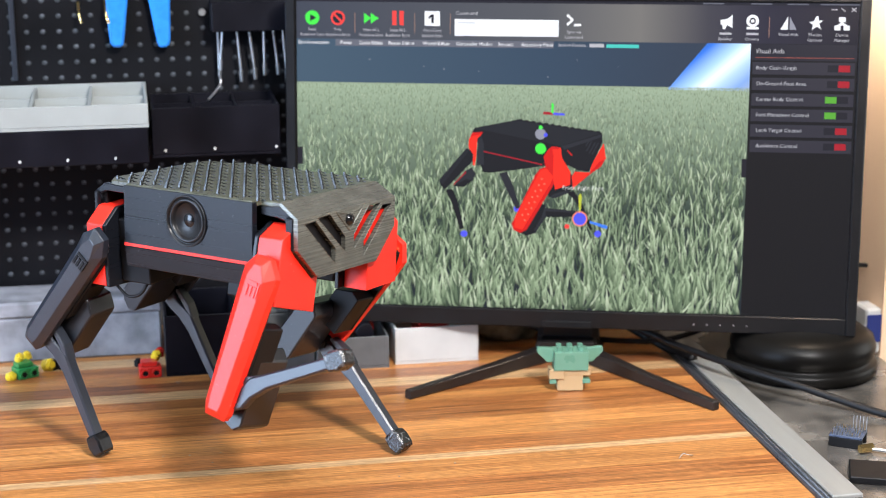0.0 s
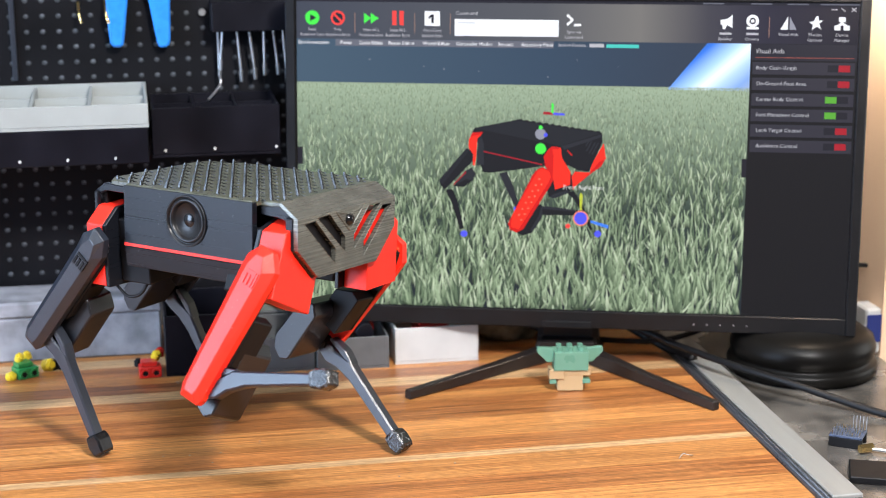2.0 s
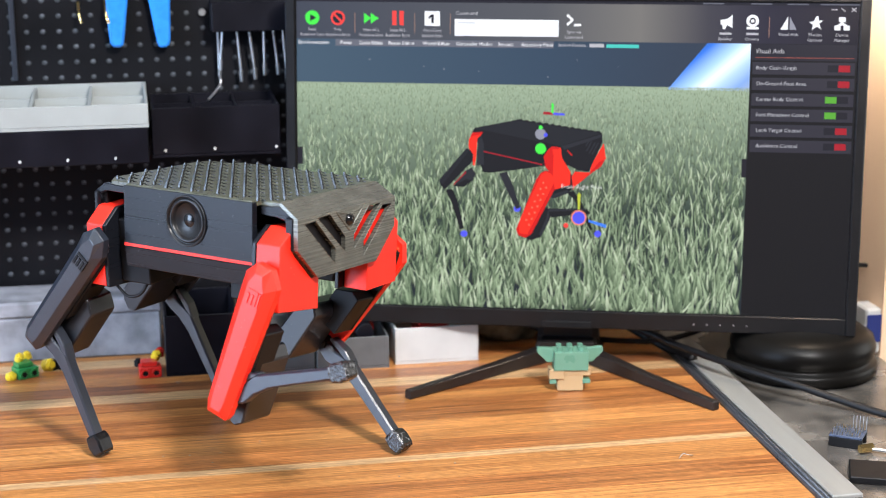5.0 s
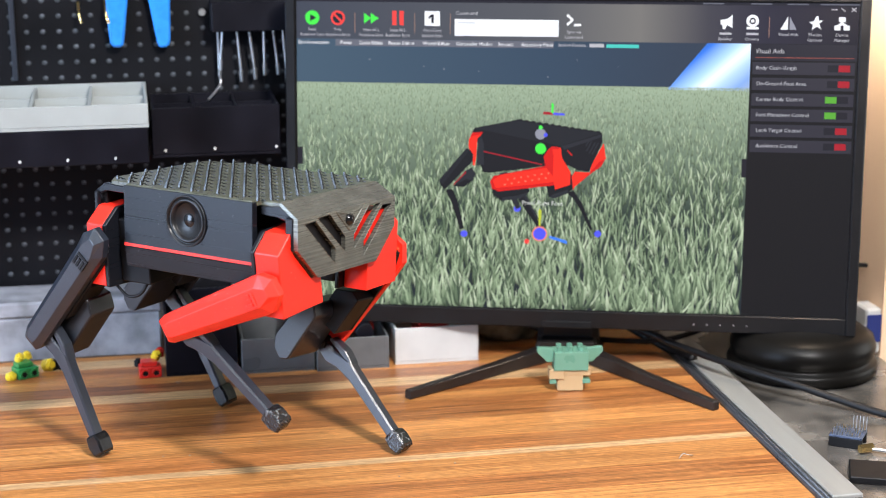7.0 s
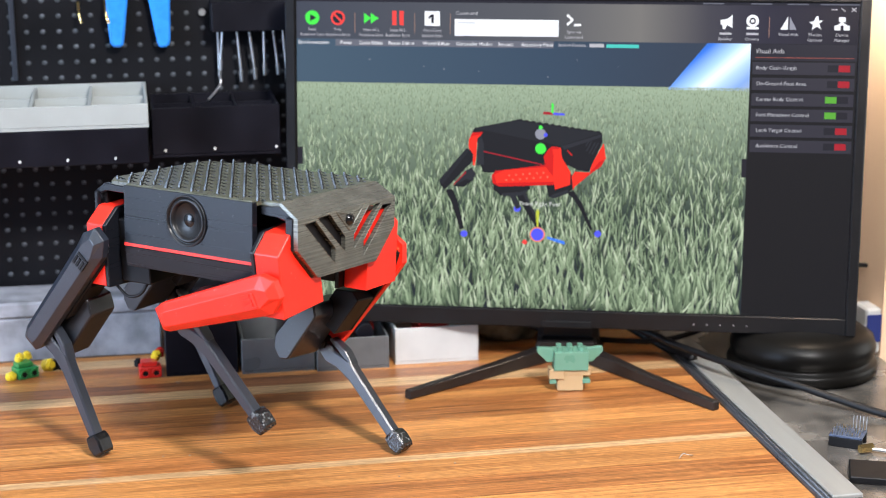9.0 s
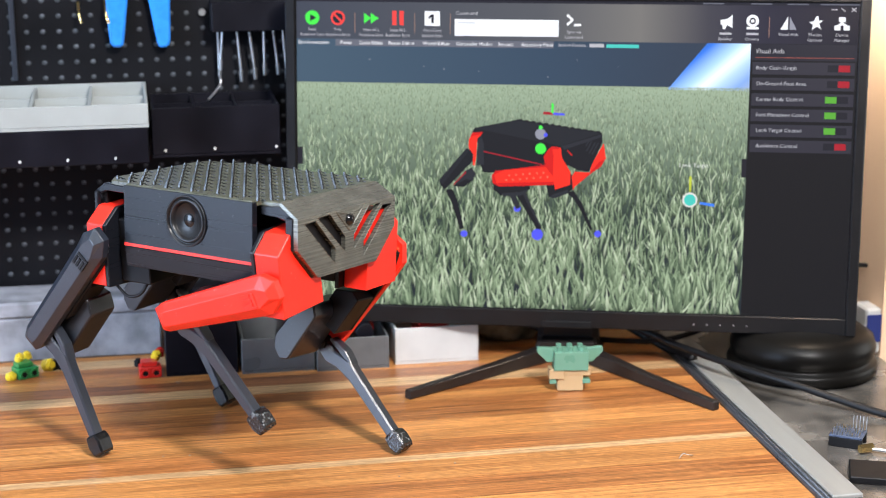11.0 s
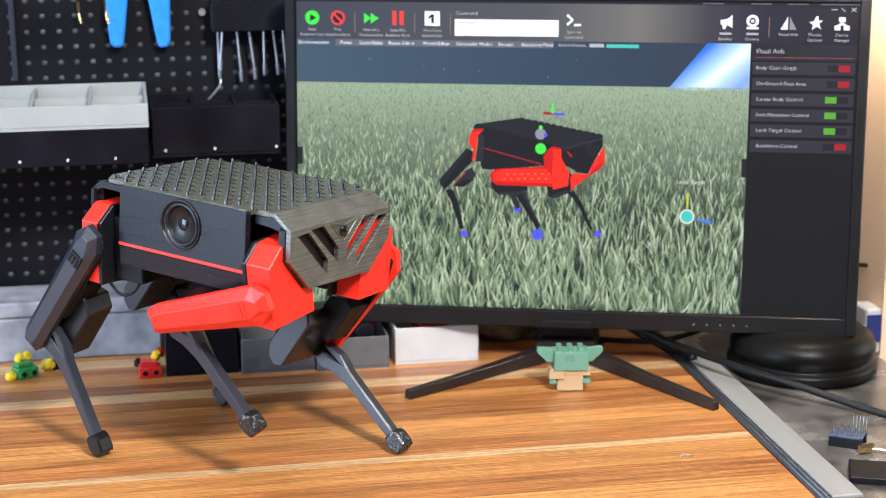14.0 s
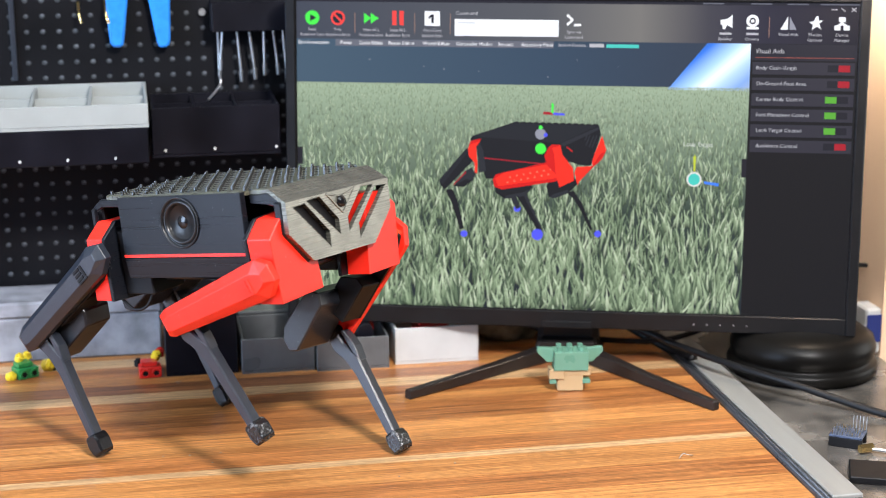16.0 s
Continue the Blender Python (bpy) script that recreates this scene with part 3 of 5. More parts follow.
def build_leg(leg):
    s = -1 if leg[1] == "R" else 1
    front = leg[0] == "F"
    d = 1 if front else -1
    poses0 = leg_poses(leg, *((radians(a) for a in STEP[13][1:]) if leg == "FR" else (0, 0.7, 0.5)))
    skin = RED if front else DARK
    # bracket: an upright chamfered block, with the hip motor lying behind it under the body
    bm = bmesh.new()
    o = AXIS_Y
    inner_y = 0.0290 if s < 0 else 0.0375
    face, back = (0.0098, -0.0130) if front else (-0.0135, 0.0040)
    prism([(s * (0.0800 - o), 0.0165), (s * (0.0640 - o), 0.0288), (s * (0.0400 - o), 0.0288), (s * (inner_y + 0.001 - o), 0.0190), (s * (inner_y - o), -0.0375), (s * (0.0800 - o), -0.0345)],
          back, face, "x", 0.0006, bm)
    hip = part("hip_bracket", bm, RED, robot, "red chamfered hip bracket", poses0[0])
    part("hip_motor", box(back - 0.0042 * d, back - 0.0350 * d, s * (0.0662 - o), s * (0.029 - o), -0.0325, 0.020, 0.001), MATT, hip, "black motor housing")
    part("hip_cover", prism([(s * (0.0806 - o), 0.0170), (s * (0.0650 - o), 0.0292), (s * (0.0300 - o), 0.0280), (s * (0.0300 - o), -0.0380), (s * (0.0806 - o), -0.0350)], back - 0.0040 * d, back - 0.0002 * d, "x", 0.0006), BLACK, hip, "black end plate of the hip motor")
    part("hip_horn", rod((0, s * (0.0795 - o), HIP_Z[leg[0]]), (0, s * (0.0838 - o), HIP_Z[leg[0]]), 0.0095, sides=24), BRASS if front else STEEL, hip, "metal motor horn")
    # thigh: long bevelled cover outside, motor box inside at the knee end
    thigh = thing("thigh")
    thigh.parent = robot
    thigh.matrix_basis = poses0[1]
    if front:
        outline = [(-0.0090, 0.0145), (0.0050, 0.0150), (0.0152, 0.0025), (0.0152, -0.0090), (0.0108, -L1 - 0.0060), (0.0085, -L1 - 0.0115), (-0.0100, -L1 - 0.0120), (-0.0130, -L1 - 0.0030), (-0.0162, -0.0065), (-0.0162, 0.0040)]
    else:
        outline = [(-0.0080, 0.0165), (0.0055, 0.0155), (0.0125, 0.0020), (0.0122, -0.0120), (0.0112, -L1 - 0.0120), (0.0085, -L1 - 0.0185), (-0.0070, -L1 - 0.0185), (-0.0108, -L1 - 0.0090), (-0.0125, -0.0100), (-0.0140, 0.0040)]
    bm = bmesh.new()
    inner, outer = -s * 0.0035, s * 0.0085
    base = [bm.verts.new((x, inner, z)) for x, z in outline]
    mid = [bm.verts.new((x, s * 0.0030, z)) for x, z in outline]
    cz = (0.0185 - L1 - 0.0155) / 2
    tip = [bm.verts.new((x * 0.50, outer, cz + (z - cz) * 0.90)) for x, z in outline]
    n = len(outline)
    for a, b in ((base, mid), (mid, tip)):
        for i in range(n):
            bm.faces.new((a[i], a[(i + 1) % n], b[(i + 1) % n], b[i]))
    bm.faces.new(base)
    bm.faces.new(tip)
    bmesh.ops.recalc_face_normals(bm, faces=bm.faces)
    bevelled(bm, 0.0004)
    cover = part("thigh_cover", bm, skin, thigh, "red bevelled thigh shell" if front else "dark grey bevelled thigh shell")
    # small raised emblem of bars
    bm = bmesh.new()
    e0 = -0.0010 if front else -0.0040
    for k in range(3):
        box(-0.0052 + 0.0038 * k, -0.0030 + 0.0038 * k, outer - s * 0.0008, outer + s * 0.0009, e0 - 0.0150, e0 - 0.0070, 0.0, bm)
    box(-0.0052, 0.0046, outer - s * 0.0008, outer + s * 0.0009, e0 - 0.0055, e0 - 0.0032, 0.0, bm)
    box(0.0056, 0.0070, outer - s * 0.0008, outer + s * 0.0009, e0 - 0.0150, e0 - 0.0032, 0.0, bm)
    part("emblem", bm, skin if front else MATT, cover)
    # slim frame behind the shell, then the motor box at the knee
    bm = prism([(-0.0090, 0.008), (0.0080, 0.008), (0.0135, -0.008), (0.0130, -0.078), (-0.0100, -0.078), (-0.0120, -0.008)], -s * 0.0038, -s * 0.0060, "y", 0.0004)
    prism([(-0.0100, -0.046), (0.0040, -0.036), (0.0132, -0.038), (0.0128, -0.078), (-0.0100, -0.078)], -s * 0.0062, -s * 0.0300, "y", 0.0008, bm)
    part("thigh_frame", bm, MATT, thigh)
    shift, wide, deep = {"FR": (0.013, 1.0, 0.050), "FL": (0.0015, 1.0, 0.056), "RR": (0.0255, 1.4, 0.0430), "RL": (0.0045, 1.0, 0.055)}[leg]
    profile = [(-0.020, -0.062), (-0.008, -0.056), (0.0, -0.064), (0.0008, -0.112), (-0.006, -0.1175), (-0.016, -0.114), (-0.022, -0.104)]
    if leg[1] == "R":
        profile = [(x, z - 0.006 if z < -0.1 else z) for x, z in profile]
    bm = prism([(shift + wide * x, z) for x, z in profile], -s * 0.0135, -s * deep, "y", 0.0012)
    part("knee_motor_box", bm, BOXM, thigh, "black motor box on the thigh")
    # shin: forked head, tapered bent bar and a studded rubber foot
    shin = thing("shin")
    shin.parent = robot
    shin.matrix_basis = poses0[2]
    bm = bmesh.new()
    prism([(-0.0075, -0.0020), (-0.0040, 0.0055), (0.0030, 0.0040), (0.0045, -0.0130), (0.0110, -0.0300), (0.0100, -0.0390), (0.0048, -L2 + 0.008), (-0.0042, -L2 + 0.008), (-0.0015, -0.0420), (-0.0040, -0.0250), (-0.0090, -0.0140)],
          -0.0052, 0.0052, "y", 0.0014, bm)
    prism([(0.0075, -0.0030), (0.0112, -0.0040), (0.0142, -0.0210), (0.0112, -0.0350), (0.0080, -0.0250)], -0.0050, 0.0050, "y", 0.0008, bm)
    part("shin_bar", bm, DARK, shin, "dark grey printed shin with a forked knee")
    part("knee_pivot", rod((0, -0.0078, 0), (0, 0.0078, 0), 0.0055, sides=20), MATT, shin)
    foot = part("foot", prism([(-0.0062, -L2 + 0.0090), (0.0062, -L2 + 0.0095), (0.0080, -L2 + 0.003), (0.0068, -L2 - 0.0080), (-0.0050, -L2 - 0.0090), (-0.0078, -L2 - 0.001)], -0.0076, 0.0076, "y", 0.0016), WORN if front else RUBBER, shin, "black rubber foot with tiny studs")
    bm = bmesh.new()
    for ix in range(4):
        for iz in range(4):
            rod((-0.0040 + 0.0030 * ix, -0.0054 + 0.0036 * iz, -L2 - 0.0065), (-0.0040 + 0.0030 * ix, -0.0054 + 0.0036 * iz, -L2 - 0.0089), 0.0011, 0.0007, 6, bm)
    part("tread", bm, RUBBER, foot)
    LEG_PARTS[leg] = (hip, thigh, shin)


for leg in ("FR", "FL", "RR", "RL"):
    build_leg(leg)
# wires to the rear motors
for s in (-1, 1):
    smooth(part("motor_wire", tube([(-0.044, s * 0.058, -0.031), (-0.050, s * 0.062, -0.043), (-0.062, s * 0.064, -0.046), (-0.074, s * 0.064, -0.038)], 0.0013), MATT, robot))

# ---- monitor ----
SW, SH = 0.527, 0.527 * 9 / 16
MON = Matrix(((0.9539, 0.2993, 0.0218, 0.1533), (-0.3001, 0.9514, 0.0694, 1.5939), (0.0, -0.0728, 0.9973, 0.0586), (0, 0, 0, 1)))
monitor = tagged(thing("computer_monitor", MON), "black flat computer monitor on splayed legs showing a robot program", "monitor")
bm = bmesh.new()
box(-0.0100, -0.0002, -0.004, 0.022, -0.017, SH + 0.010, 0.0012, bm)
box(SW + 0.0002, SW + 0.0100, -0.004, 0.022, -0.017, SH + 0.010, 0.0012, bm)
box(-0.0002, SW + 0.0002, -0.0035, 0.022, -0.0168, -0.0002, 0.0008, bm)
box(-0.0002, SW + 0.0002, -0.0035, 0.022, SH + 0.0002, SH + 0.010, 0.0008, bm)
part("bezel", bm, BEZEL, monitor)
part("back_shell", prism([(-0.008, -0.015), (SW + 0.008, -0.015), (SW + 0.008, SH + 0.008), (-0.008, SH + 0.008)], 0.0225, 0.034, "y", 0.006), BEZEL, monitor)
bm = bmesh.new()
for k in range(5):
    rod((SW - 0.142 + 0.0125 * k, -0.0034, -0.0095), (SW - 0.142 + 0.0125 * k, -0.0040, -0.0095), 0.0008, sides=10, into=bm)
part("button_marks", bm, shader("grey_print", (0.25, 0.25, 0.26), 0.5), monitor)
part("front_sensor", box(SW / 2 - 0.024, SW / 2 + 0.024, -0.0055, -0.0036, -0.0165, -0.010, 0.0006), BEZEL, monitor)
part("neck", box(SW / 2 - 0.030, SW / 2 + 0.030, 0.034, 0.062, -0.055, 0.12, 0.006), BEZEL, monitor)

# stand: upright block on the bench and two splayed legs
stand_m = Matrix.Translation((0.4046, 1.5148, 0)) @ Matrix.Rotation(-0.3048, 4, "Z")
stand = tagged(thing("monitor_stand", stand_m), "dark metal monitor stand with two splayed flat legs", "stand")
part("post", prism([(-0.035, 0.0), (0.035, 0.0), (0.028, 0.022), (-0.028, 0.022)], 0.018, 0.075, "y", 0.003), LEGM, stand)
for s in (-1, 1):
    bm = bmesh.new()
    a, b = Vector((s * 0.012, 0.030, 0)), Vector((s * 0.141, -0.108, 0))
    side = (b - a).cross(Vector((0, 0, 1))).normalized()
    ring = []
    for p, w, h in ((a, 0.0075, 0.0160), (a.lerp(b, 0.5), 0.0052, 0.0112), (b, 0.0042, 0.0090)):
        ring.append([bm.verts.new(p + side * w + Vector((0, 0, 0.0005))), bm.verts.new(p - side * w + Vector((0, 0, 0.0005))), bm.verts.new(p - side * w * 0.9 + Vector((0, 0, h))), bm.verts.new(p + side * w * 0.9 + Vector((0, 0, h)))])
    for q, r in zip(ring, ring[1:]):
        for i in range(4):
            bm.faces.new((q[i], q[(i + 1) % 4], r[(i + 1) % 4], r[i]))
    bm.faces.new(ring[0])
    bm.faces.new(ring[-1])
    bmesh.ops.recalc_face_normals(bm, faces=bm.faces)
    bevelled(bm, 0.001)
    part("leg", bm, LEGM, stand)


# ---- what the display shows, in its own 1920 x 1080 raster ----
def sp(x, y, depth=0.0):
    return (x / 1920 * SW, -depth, SH - y / 1080 * SH)


def patch(name, pts, material, layer, parent):
    """A flat patch on the display; layer lifts it by hairs so that patches never share a plane."""
    bm = bmesh.new()
    bm.faces.new([bm.verts.new(sp(x, y, 0.00006 * layer)) for x, y in pts])
    return part(name, bm, material, parent)


def rect(name, x0, y0, x1, y1, material, layer, parent):
    return patch(name, [(x0, y0), (x1, y0), (x1, y1), (x0, y1)], material, layer, parent)


def disc_pts(x, y, r, n=24):
    return [(x + r * math.cos(2 * math.pi * i / n), y + r * math.sin(2 * math.pi * i / n)) for i in range(n)]


def line_pts(x0, y0, x1, y1, w):
    d = math.hypot(x1 - x0, y1 - y0)
    nx, ny = -(y1 - y0) / d * w / 2, (x1 - x0) / d * w / 2
    return [(x0 + nx, y0 + ny), (x1 + nx, y1 + ny), (x1 - nx, y1 - ny), (x0 - nx, y0 - ny)]


def words(text, x, y, size, material, layer, parent, align="LEFT", name="caption"):
    cu = bpy.data.curves.new("lettering", "FONT")
    cu.body, cu.size, cu.align_x, cu.align_y = text, size / 1920 * SW, align, "CENTER"
    cu.resolution_u = 2
    ob = bpy.data.objects.new("lettering", cu)
    me = bpy.data.meshes.new_from_object(ob)
    bpy.data.objects.remove(ob)
    me.transform(Matrix.Translation(sp(x, y, 0.00006 * layer)) @ Matrix.Rotation(radians(90), 4, "X"))
    me.materials.append(material)
    t = new(name, me)
    t.parent = parent
    return t


def G(r, g, b):
    """Display colour from 0-255 values."""
    return tuple(((v / 255 + 0.055) / 1.055) ** 2.4 if v > 10 else v / 255 / 12.92 for v in (r, g, b))


S_PANEL = glow("display_dark_panel", G(21, 20, 21))
S_BAR = glow("display_toolbar", G(36, 36, 45))
S_ROW = glow("display_row", G(47, 46, 55))
S_TAB = glow("display_tab_band", G(98, 100, 112))
S_WHITE = glow("display_white", G(238, 240, 245))
S_TEXT = glow("display_text", G(176, 176, 184))
S_GREEN = glow("display_green", G(70, 225, 75))
S_RED = glow("display_red", G(232, 66, 62))
S_DRED = glow("display_dark_red", G(158, 28, 40))
S_DGREEN = glow("display_dark_green", G(86, 160, 52))
S_OFF = glow("display_switch_off", G(32, 31, 38))
S_CYAN = glow("display_cyan", G(70, 190, 180))
S_BLACK = glow("display_robot_black", G(26, 27, 31))
S_BLACK2 = glow("display_robot_dark_grey", G(40, 42, 48))
S_ROBORED = glow("display_robot_red", G(238, 46, 30))
S_ROBORED2 = glow("display_robot_deep_red", G(200, 26, 22))
S_BLUE = glow("display_marker_blue", G(78, 84, 228))
S_VIOLET = glow("display_marker_violet", G(120, 96, 225))
S_ORANGE = glow("display_marker_orange", G(226, 130, 110))
S_GREY = glow("display_marker_grey", G(136, 138, 152))
S_BLUE2 = glow("display_marker_sky_blue", G(60, 120, 235))
S_YEL = glow("display_marker_yellow", G(180, 190, 60))
S_HINT = glow("display_pale_hint", G(196, 200, 208))
S_WARM = glow("display_warm_divider", G(150, 118, 104))
S_RULE = glow("display_rule", G(150, 78, 66))


def gradient(name, stops, axis, lo, hi, tex=0.0, tscale=40.0):
    """A glowing patch whose colour runs along one axis of the display."""
    m = glow(name, (0, 0, 0))
    nt = m.node_tree
    b = nt.nodes["Principled BSDF"]
    co = nt.nodes.new("ShaderNodeTexCoord")
    sep = nt.nodes.new("ShaderNodeSeparateXYZ")
    nt.links.new(co.outputs["Object"], sep.inputs[0])
    mr = nt.nodes.new("ShaderNodeMapRange")
    mr.inputs[1].default_value, mr.inputs[2].default_value = lo, hi
    if axis == "D":
        ad = nt.nodes.new("ShaderNodeMath")
        ad.operation = "MULTIPLY_ADD"
        nt.links.new(sep.outputs["Z"], ad.inputs[0])
        ad.inputs[1].default_value = -1.12
        nt.links.new(sep.outputs["X"], ad.inputs[2])
        nt.links.new(ad.outputs[0], mr.inputs[0])
    else:
        nt.links.new(sep.outputs[axis], mr.inputs[0])
    ramp = nt.nodes.new("ShaderNodeValToRGB")
    els = ramp.color_ramp.elements
    for i, (p, c) in enumerate(stops):
        e = els[i] if i < 2 else els.new(p)
        e.position, e.color = p, (*c, 1)
    nt.links.new(mr.outputs[0], ramp.inputs[0])
    nt.links.new(ramp.outputs[0], b.inputs["Emission Color"])
    return m


display = part("display", box(0, SW, 0, 0.003, 0, SH), S_PANEL, monitor, "lit display with toolbar, grass view and switch list")
# the glass's sheen is painted into the bar's colours, palest right of the middle
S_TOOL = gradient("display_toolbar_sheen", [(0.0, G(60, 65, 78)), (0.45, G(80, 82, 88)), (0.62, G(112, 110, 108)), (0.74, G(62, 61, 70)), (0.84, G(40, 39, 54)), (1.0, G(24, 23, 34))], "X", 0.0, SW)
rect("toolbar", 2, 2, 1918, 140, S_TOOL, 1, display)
S_SKY = gradient("display_sky", [(0.0, G(64, 84, 102)), (0.6, G(50, 68, 88)), (1.0, G(46, 56, 72))], "X", 0.0, 0.4)
rect("sky", 2, 140, 1564, 300, S_SKY, 1, display)
S_PLANET = gradient("display_planet_glow", [(0.0, G(48, 66, 92)), (0.20, G(52, 116, 220)), (0.42, G(170, 210, 250)), (0.54, G(232, 244, 252)), (0.68, G(176, 208, 244)), (0.84, G(128, 164, 222)), (1.0, G(160, 176, 204))], "D", 0.085, 0.192)
patch("planet_limb", [(1418, 140), (1564, 140), (1564, 300), (1288, 300)], S_PLANET, 2, display)
bm = bmesh.new()
for sx, sy in ((450, 232), (520, 240), (640, 244), (980, 205), (1120, 225), (880, 262), (260, 210)):
    bm.faces.new([bm.verts.new(sp(x, y, 0.00012)) for x, y in disc_pts(sx, sy, 1.6, 6)])
tagged(part("stars", bm, S_TEXT, display), kind="stuff")
rect("title_bar", 2, 2, 1918, 12, S_BAR, 2, display)

# grass of the shown meadow: a dim ground with many blades, longer towards the lower edge
ground = gradient("display_grass_ground", [(0.0, G(30, 36, 44)), (0.45, G(52, 64, 58)), (0.75, G(112, 129, 110)), (1.0, G(150, 168, 144))], "Z", 0.0, SH * 0.73)
rect("meadow_ground", 2, 291, 1564, 1078, ground, 2, display)
BLADE = glow("display_grass_blades", (0, 0, 0))
nt = BLADE.node_tree
geo = nt.nodes.new("ShaderNodeNewGeometry")
ramp = nt.nodes.new("ShaderNodeValToRGB")
els = ramp.color_ramp.elements
for i, (p, c) in enumerate([(0.0, G(58, 73, 60)), (0.25, G(92, 110, 86)), (0.5, G(120, 138, 110)), (0.8, G(150, 168, 138)), (1.0, G(184, 196, 170))]):
    e = els[i] if i < 2 else els.new(p)
    e.position, e.color = p, (*c, 1)
nt.links.new(geo.outputs["Random Per Island"], ramp.inputs[0])
uvn = nt.nodes.new("ShaderNodeUVMap")
sep = nt.nodes.new("ShaderNodeSeparateXYZ")
nt.links.new(uvn.outputs[0], sep.inputs[0])
shade = nt.nodes.new("ShaderNodeValToRGB")
els = shade.color_ramp.elements
for i, (p, v) in enumerate([(0.0, 0.20), (0.35, 0.80), (0.7, 1.1), (1.0, 1.2)]):
    e = els[i] if i < 2 else els.new(p)
    e.position, e.color = p, (v, v, v, 1)
nt.links.new(sep.outputs["Y"], shade.inputs[0])
tint = nt.nodes.new("ShaderNodeMix")
tint.data_type, tint.blend_type = "RGBA", "MULTIPLY"
tint.inputs[0].default_value = 1
nt.links.new(ramp.outputs[0], tint.inputs[6])
nt.links.new(shade.outputs[0], tint.inputs[7])
haze = nt.nodes.new("ShaderNodeMix")
haze.data_type = "RGBA"
far = nt.nodes.new("ShaderNodeMapRange")
far.inputs[1].default_value, far.inputs[2].default_value = 0.0, 0.5
far.inputs[3].default_value, far.inputs[4].default_value = 0.50, 0.0
nt.links.new(sep.outputs["X"], far.inputs[0])
nt.links.new(far.outputs[0], haze.inputs[0])
nt.links.new(tint.outputs[2], haze.inputs[6])
haze.inputs[7].default_value = (*G(147, 161, 138), 1)
nt.links.new(haze.outputs[2], nt.nodes["Principled BSDF"].inputs["Emission Color"])
rng = random.Random(7)
vs, fs, uvs = [], [], []
N = 11000
for i in range(N):
    f = (i + rng.random()) / N
    y = 292 + 850 * f ** 1.95
    k = (y - 270) / 800
    x = rng.uniform(4, 1562)
    ln, wd = 5 + 96 * k * rng.uniform(0.5, 1.2), 1.2 + 8.5 * k * rng.uniform(0.6, 1.25)
    lean = rng.gauss(0, 0.26) * ln
    dep = 0.00018 + 0.00022 * f
    n = len(vs)
    top_x, top_y = min(max(x + lean, 3), 1562), max(y - ln, 288 + 4 * rng.random())
    mid_x, mid_y = x + lean * 0.35, (y + top_y) / 2
    low = min(y, 1078)
    for (qx, qy), v in zip(((x - wd / 2, low), (x + wd / 2, low), (mid_x + wd * 0.48, mid_y), (top_x, top_y), (mid_x - wd * 0.48, mid_y)), (0, 0, 0.55, 1, 0.55)):
        vs.append(sp(min(max(qx, 3), 1562), min(qy, 1078), dep))
        uvs.append((min(k, 1), v))
    fs.append((n, n + 1, n + 2, n + 3, n + 4))
me = bpy.data.meshes.new("meadow")
me.from_pydata(vs, [], fs)
layer = me.uv_layers.new(name="UVMap")
layer.data.foreach_set("uv", [q for lp in me.loops for q in uvs[lp.vertex_index]])
me.materials.append(BLADE)
meadow = new("meadow", me)
meadow.parent = display
tagged(meadow, "grey-green grass field in the shown picture", kind="stuff")

# toolbar icons and captions
patch("start_icon", disc_pts(58, 68, 25), S_GREEN, 2, display)
patch("start_arrow", [(50, 55), (72, 68), (50, 81)], S_BAR, 3, display)
patch("stop_ring", disc_pts(148, 68, 25), S_RED, 2, display)
patch("stop_hole", disc_pts(148, 68, 18), S_BAR, 3, display)
patch("stop_slash", line_pts(134, 54, 162, 82, 7), S_RED, 4, display)
patch("play_all_icon", [(240, 50), (266, 68), (240, 86)], S_GREEN, 2, display)
patch("play_all_icon", [(264, 50), (292, 68), (264, 86)], S_GREEN, 2, display)
rect("pause_bar", 339, 42, 354, 91, S_RED, 2, display)
rect("pause_bar", 364, 42, 379, 91, S_RED, 2, display)
rect("one_time_icon", 452, 42, 505, 92, S_WHITE, 2, display)
rect("one_time_numeral", 475, 53, 484, 83, S_BAR, 3, display)
patch("one_time_numeral", [(464, 63), (475, 53), (475, 62), (467, 69)], S_BAR, 3, display)
for x in (208, 417, 541, 1623):
    rect("divider", x - 1, 50, x + 1, 118, S_WARM, 2, display)
rect("command_field", 556, 68, 914, 125, S_WHITE, 2, display)
rect("field_hint_bar", 566, 78, 628, 83, S_HINT, 3, display)
words("Command", 560, 48, 18, S_TEXT, 2, display)
patch("prompt_icon", line_pts(942, 50, 962, 68, 8), S_WHITE, 2, display)
patch("prompt_icon", line_pts(962, 66, 942, 84, 8), S_WHITE, 2, display)
rect("prompt_line", 966, 80, 990, 88, S_WHITE, 2, display)
for x, a, b in ((58, "Start", "Realtime Sync"), (148, "Stop", "Realtime Sync"), (265, "Start ALL", "Realtime Sync"), (358, "Stop ALL", "Realtime Sync"),
                (478, "One-Time", "Instant Sync"), (966, "Sync via", "Command"), (1775, "Motion", "Options"), (1864, "Device", "Manager")):
    words(a, x, 108, 15, S_TEXT, 2, display, "CENTER")
    words(b, x, 126, 15, S_TEXT, 2, display, "CENTER")
words("Visual Aids", 1687, 108, 15, S_TEXT, 2, display, "CENTER")
for x in (1478, 1567):
    rect("caption_bar", x - 20, 104, x + 20, 111, S_TEXT, 2, display)
    words("Speaker" if x < 1500 else "Camera", x, 125, 15, S_TEXT, 2, display, "CENTER")
